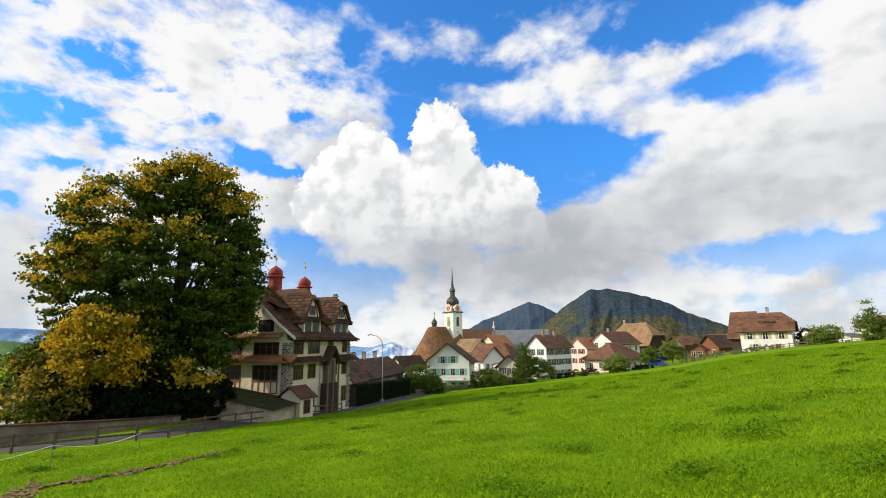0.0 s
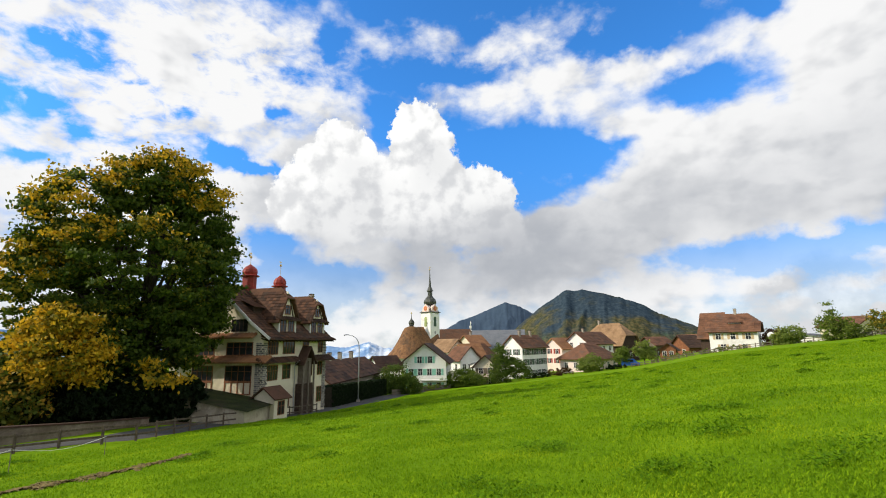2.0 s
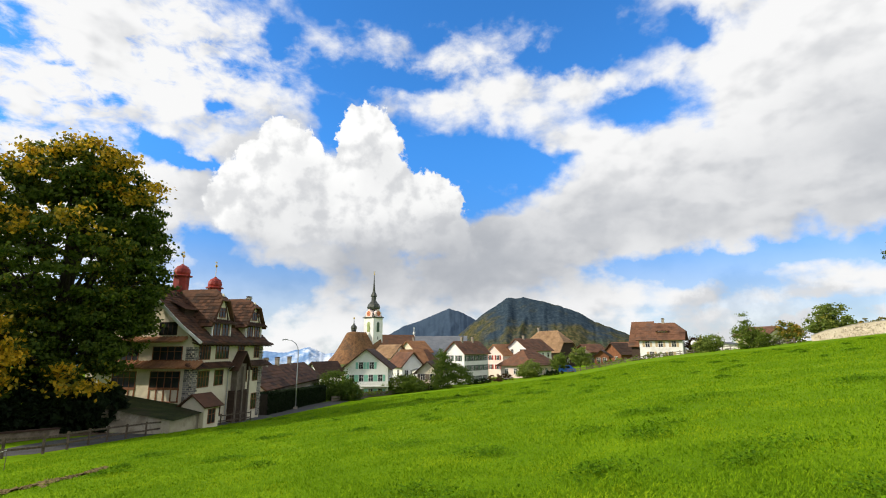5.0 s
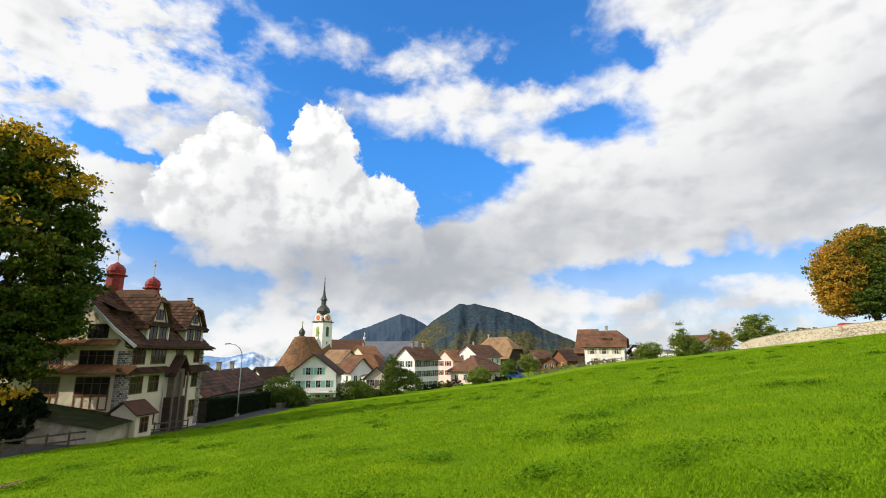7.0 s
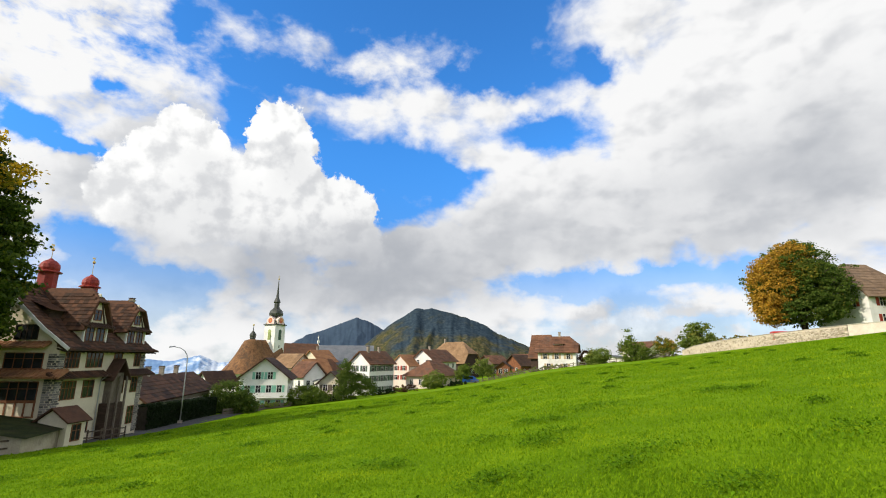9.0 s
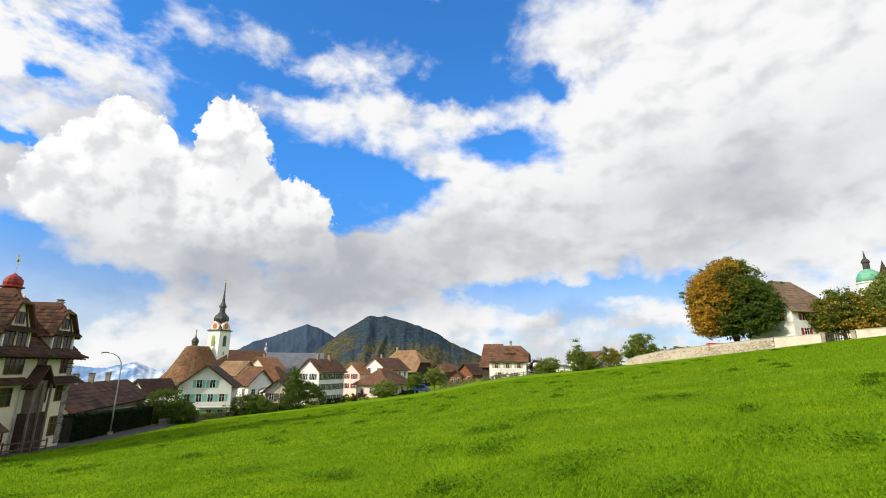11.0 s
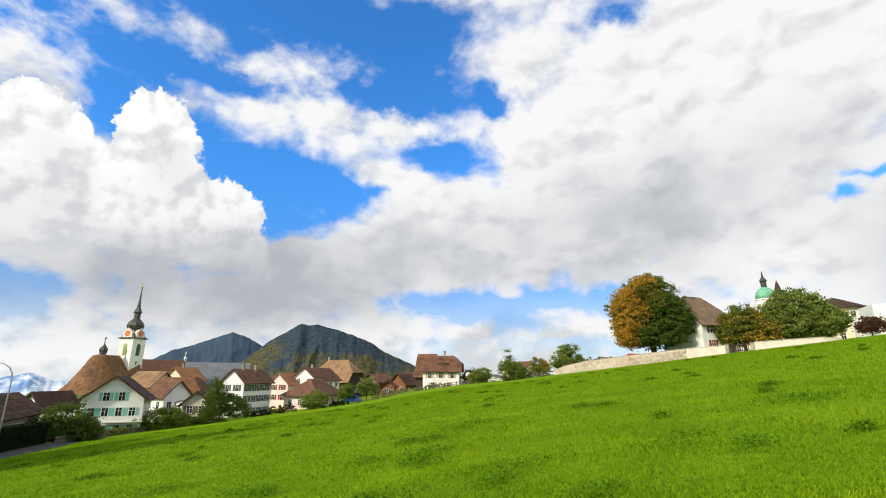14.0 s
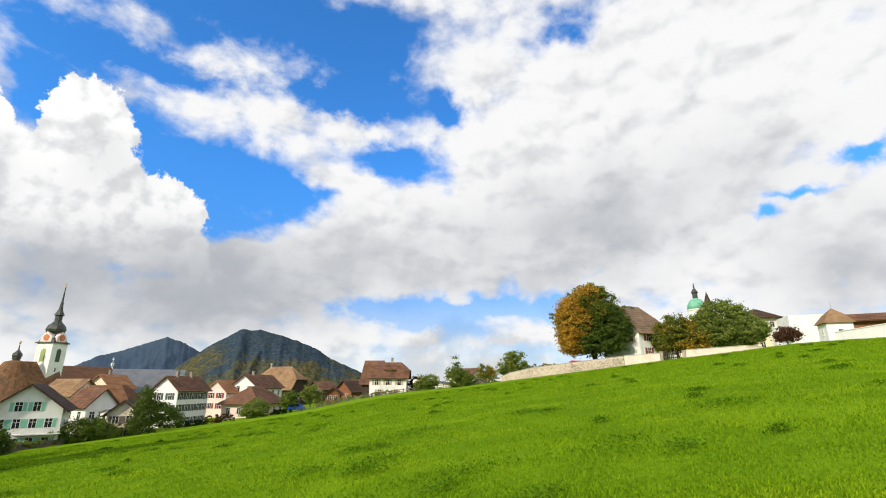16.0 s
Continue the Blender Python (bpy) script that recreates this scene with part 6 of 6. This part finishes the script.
# ---- small things in the village ----
def balcony(az, r, head, z, w, mat):
    p = at(az, r)
    b = thing("balcony", "timber balcony with a slatted railing on the house front", "balcony", pose(p.x, p.y, z, 0, 0, 90 - head))
    m = bm_new()
    box(m, -1.3, 0.3, -0.15, 0, w, 0)
    part("deck", m, mat, b)
    for zz in (0.35, 0.95):
        m = bm_new()
        beam(m, (-1.25, 0.3, zz), (-1.25, w, zz), 0.08)
        part("rail", m, mat, b)
    me = bm_new()
    beam(me, (-1.25, 0, 0), (-1.25, 0, 0.95), 0.06)
    me = mesh_of(me, mat, "baluster")
    for i in range(int(w / 0.5)):
        part("baluster", me, None, b).matrix_local = pose(0, 0.4 + i * 0.5, 0)


balcony(3.2, 108, 8, -6.4, 6.5, WHITE_TRIM)
balcony(8.9, 116, 20, -6.6, 5.2, WOOD_GREY)


def van(az, r, head, mat, label):
    p = at(az, r)
    c = thing("van", label, "vehicle", pose(p.x, p.y, ground(p.x, p.y) + 0.02, 0, 0, 90 - head))
    b = bm_new()
    pts = [(-2.2, 0.35), (2.2, 0.35), (2.2, 1.1), (1.5, 1.25), (0.9, 2.0), (-2.1, 2.05), (-2.2, 1.8)]
    f = [b.verts.new((x, -0.9, z)) for x, z in pts]
    k = [b.verts.new((x, 0.9, z)) for x, z in pts]
    b.faces.new(f)
    b.faces.new(k[::-1])
    for i in range(len(pts)):
        b.faces.new((f[i], f[(i + 1) % len(f)], k[(i + 1) % len(f)], k[i]))
    bmesh.ops.bevel(b, geom=b.edges[:], offset=0.08, segments=2, affect="EDGES")
    body = part("body", b, mat, c)
    for side in (-0.91, 0.91):
        b = bm_new()
        box(b, -1.7, side - 0.01, 1.25, 0.7, side + 0.01, 1.8)
        part("side_window", b, GLASS, body)
    for x in (-1.4, 1.4):
        for y in (-0.85, 0.85):
            b = bm_new()
            lathe(b, [(0.34, -0.1), (0.34, 0.1), (0.2, 0.12)], 14)
            part("wheel", b, TYRE, c).matrix_local = pose(x, y, 0.34, 90)


TYRE = material("black_rubber", (0.012, 0.012, 0.012), (0.03, 0.03, 0.03), 3.0, 0.85, 0.1)
BLUE = material("blue_car_paint", (0.02, 0.09, 0.40), (0.03, 0.13, 0.5), 1.0, 0.3, 0.0)
RED_PAINT = material("red_car_paint", (0.4, 0.02, 0.015), (0.5, 0.03, 0.02), 1.0, 0.3, 0.0)
van(56.6, 103.5, 130, RED_PAINT, "red van parked behind the garden wall")
van(23.9, 131.5, 110, BLUE, "small blue van parked at the meadow edge")



# ---- grass near the camera ----
def meadow_blades():
    g = np.random.default_rng(3)
    n = 820000
    a = g.uniform(-62, 104, n)
    fade = np.minimum(1, np.minimum(a + 62, 104 - a) / 14)
    a = a[g.uniform(0, 1, n) < fade]
    n = len(a)
    r = 0.8 + 3.6 * g.uniform(0, 1, n) ** 0.35 + 86.0 * g.uniform(0, 1, n) ** 2.1
    keep = r < np.interp(a, [e[0] for e in EDGE], [e[1] for e in EDGE]) * 0.97
    a, r = a[keep], r[keep]
    n = len(a)
    bare = np.interp(a, [-50, -44, -38, -33, -30, -26.5, -24.5], [14, 15, 17.5, 17.8, 18.6, 19.8, 21])
    worn = (a < -24.5) & (np.abs(r - bare) < np.where(a < -39, 2.0, 0.4)) & (g.uniform(0, 1, n) < 0.8)
    a, r = a[~worn], r[~worn]
    n = len(a)
    x, y = r * np.sin(np.radians(a)), r * np.cos(np.radians(a))
    grid_a = np.arange(-66, 108, 1.0)
    rise = np.array([smooth_table(RISE, q) for q in grid_a])
    z = r * np.interp(a, grid_a, rise) - 0.01
    tuft = 0.5 + 0.5 * np.sin(x * 1.9 + 2 * np.sin(y * 0.8)) * np.sin(y * 1.6 + 1.5 * np.sin(x * 0.7))
    tall = g.uniform(0.028, 0.068, n) * (0.7 + 0.6 * tuft) * (0.8 + r / 60)
    wide = g.uniform(0.0045, 0.010, n) * (0.6 + r / 18)
    t = g.uniform(0, 2 * np.pi, n)
    lean = g.uniform(0.2, 1.1, n) * tall
    lx, ly = np.cos(t) * lean, np.sin(t) * lean
    wx, wy = -np.sin(t) * wide, np.cos(t) * wide
    v = np.stack([np.stack([x - wx, y - wy, z], 1), np.stack([x + wx, y + wy, z], 1),
                  np.stack([x + lx * 0.5 + wx * 0.9, y + ly * 0.5 + wy * 0.9, z + tall * 0.7], 1), np.stack([x + lx, y + ly, z + tall], 1)], 1).reshape(-1, 3)
    f = np.arange(4 * n).reshape(-1, 4)
    tagged(new("meadow_grass", from_arrays("meadow_grass", v, f, BLADES)), "short bright green grass and clover of the meadow", "grass", kind="stuff")


meadow_blades()


def weed_clumps():
    g = np.random.default_rng(17)
    vs, k = [], 0
    spots = [(g.uniform(-40, 88), 7 + 75 * g.uniform() ** 0.9, g.uniform(0.25, 0.8)) for _ in range(150)]
    spots += [(27.5, 8.2, 1.0), (43, 9.5, 1.2), (33, 12.5, 0.8), (60, 10.5, 1.0), (15, 11, 0.5), (38, 18, 1.2), (5, 14.5, 0.9), (70, 16, 1.4)]
    for a, r, s in spots:
        if r > 0.85 * table(EDGE, a):
            continue
        p = at(a, r)
        n = int((110 + 230 * s) * (1.0 if r < 30 else 0.7))
        d = g.normal(size=(n, 2)) * s * np.array([0.55, 0.36])
        x, y = p.x + d[:, 0], p.y + d[:, 1]
        size = g.uniform(0.022, 0.06, n) * (0.9 + r / 30)
        hgt = g.uniform(0.04, 0.14, n) * np.exp(-(d ** 2).sum(1) / (s * s)) + 0.03
        z = ground(p.x, p.y) + (x - p.x) * 0.09 - (y - p.y) * 0.08 + hgt
        t = g.uniform(0, 2 * np.pi, n)
        ux, uy = np.cos(t) * size, np.sin(t) * size
        tilt = g.normal(size=n) * size * 0.5
        vs.append(np.stack([np.stack([x, y, z], 1), np.stack([x + ux * 0.5 - uy * 0.4, y + uy * 0.5 + ux * 0.4, z + tilt * 0.5 + size * 0.2], 1),
                            np.stack([x + ux, y + uy, z + tilt], 1), np.stack([x + ux * 0.5 + uy * 0.4, y + uy * 0.5 - ux * 0.4, z + tilt * 0.5 + size * 0.2], 1)], 1).reshape(-1, 3))
    v = np.concatenate(vs)
    tagged(new("meadow_weeds", from_arrays("meadow_weeds", v, np.arange(len(v)).reshape(-1, 4), WEEDS)), "darker clover and dock clumps in the meadow", "weeds", kind="stuff")


weed_clumps()


def bare_soil():
    """Trodden brown strip: crumbs of earth and dry stalks between the grass."""
    g = np.random.default_rng(29)
    n = 3600
    a = g.uniform(-50, -24.5, n)
    mid = np.interp(a, [-50, -44, -38, -33, -30, -26.5, -24.5], [14, 15, 17.5, 17.8, 18.6, 19.8, 21])
    wide = np.where(a < -39, 1.6, 0.6) * (0.6 + 0.5 * np.sin(a * 1.7) + 0.3 * np.sin(a * 4.1))
    r = mid + g.normal(size=n) * np.maximum(0.1, wide) * 0.6
    x, y = r * np.sin(np.radians(a)), r * np.cos(np.radians(a))
    grid = np.arange(-52, -20, 1.0)
    z = r * np.interp(a, grid, [smooth_table(RISE, q) for q in grid]) + g.uniform(0.02, 0.06, n)
    s = g.uniform(0.03, 0.11, n)
    t = g.uniform(0, 2 * np.pi, n)
    c, d = np.cos(t) * s, np.sin(t) * s
    tilt = g.normal(size=n) * 0.02
    v = np.stack([np.stack([x - c, y - d, z - 0.03 + tilt], 1), np.stack([x + d * 0.7, y - c * 0.7, z], 1),
                  np.stack([x + c, y + d, z - 0.03 - tilt], 1), np.stack([x - d * 0.7, y + c * 0.7, z], 1)], 1).reshape(-1, 3)
    tagged(new("bare_soil", from_arrays("bare_soil", v, np.arange(4 * n).reshape(-1, 4), EARTH_CRUMBS)), "brown trodden soil and dry stalks in the grass", "soil", kind="stuff")


EARTH_CRUMBS = material("soil_crumbs", (0.07, 0.05, 0.018), (0.24, 0.18, 0.06), 1.2, 0.95, 0.3, 14.0, island=0.7)
bare_soil()


def satellite_dish():
    p = at(37.3, 133)
    z = ground(p.x, p.y)
    d = thing("satellite_dish", "white satellite dish on a post by the farmhouse", "satellite dish", pose(p.x, p.y, z, 0, 0, -37))
    b = bm_new()
    beam(b, (0, 0, -0.3), (0, 0, 2.3), 0.1, sides=8)
    part("post", b, STEEL, d)
    b = bm_new()
    lathe(b, [(0.75, 0.22), (0.55, 0.1), (0.25, 0.02), (0.05, 0.0)], 18)
    part("dish", b, WHITE_TRIM, d).matrix_local = pose(0, 0, 2.3, 75)
    b = bm_new()
    beam(b, (0, -0.1, 2.0), (0, -0.75, 2.45), 0.05, sides=6)
    part("feed_arm", b, STEEL, d)


satellite_dish()
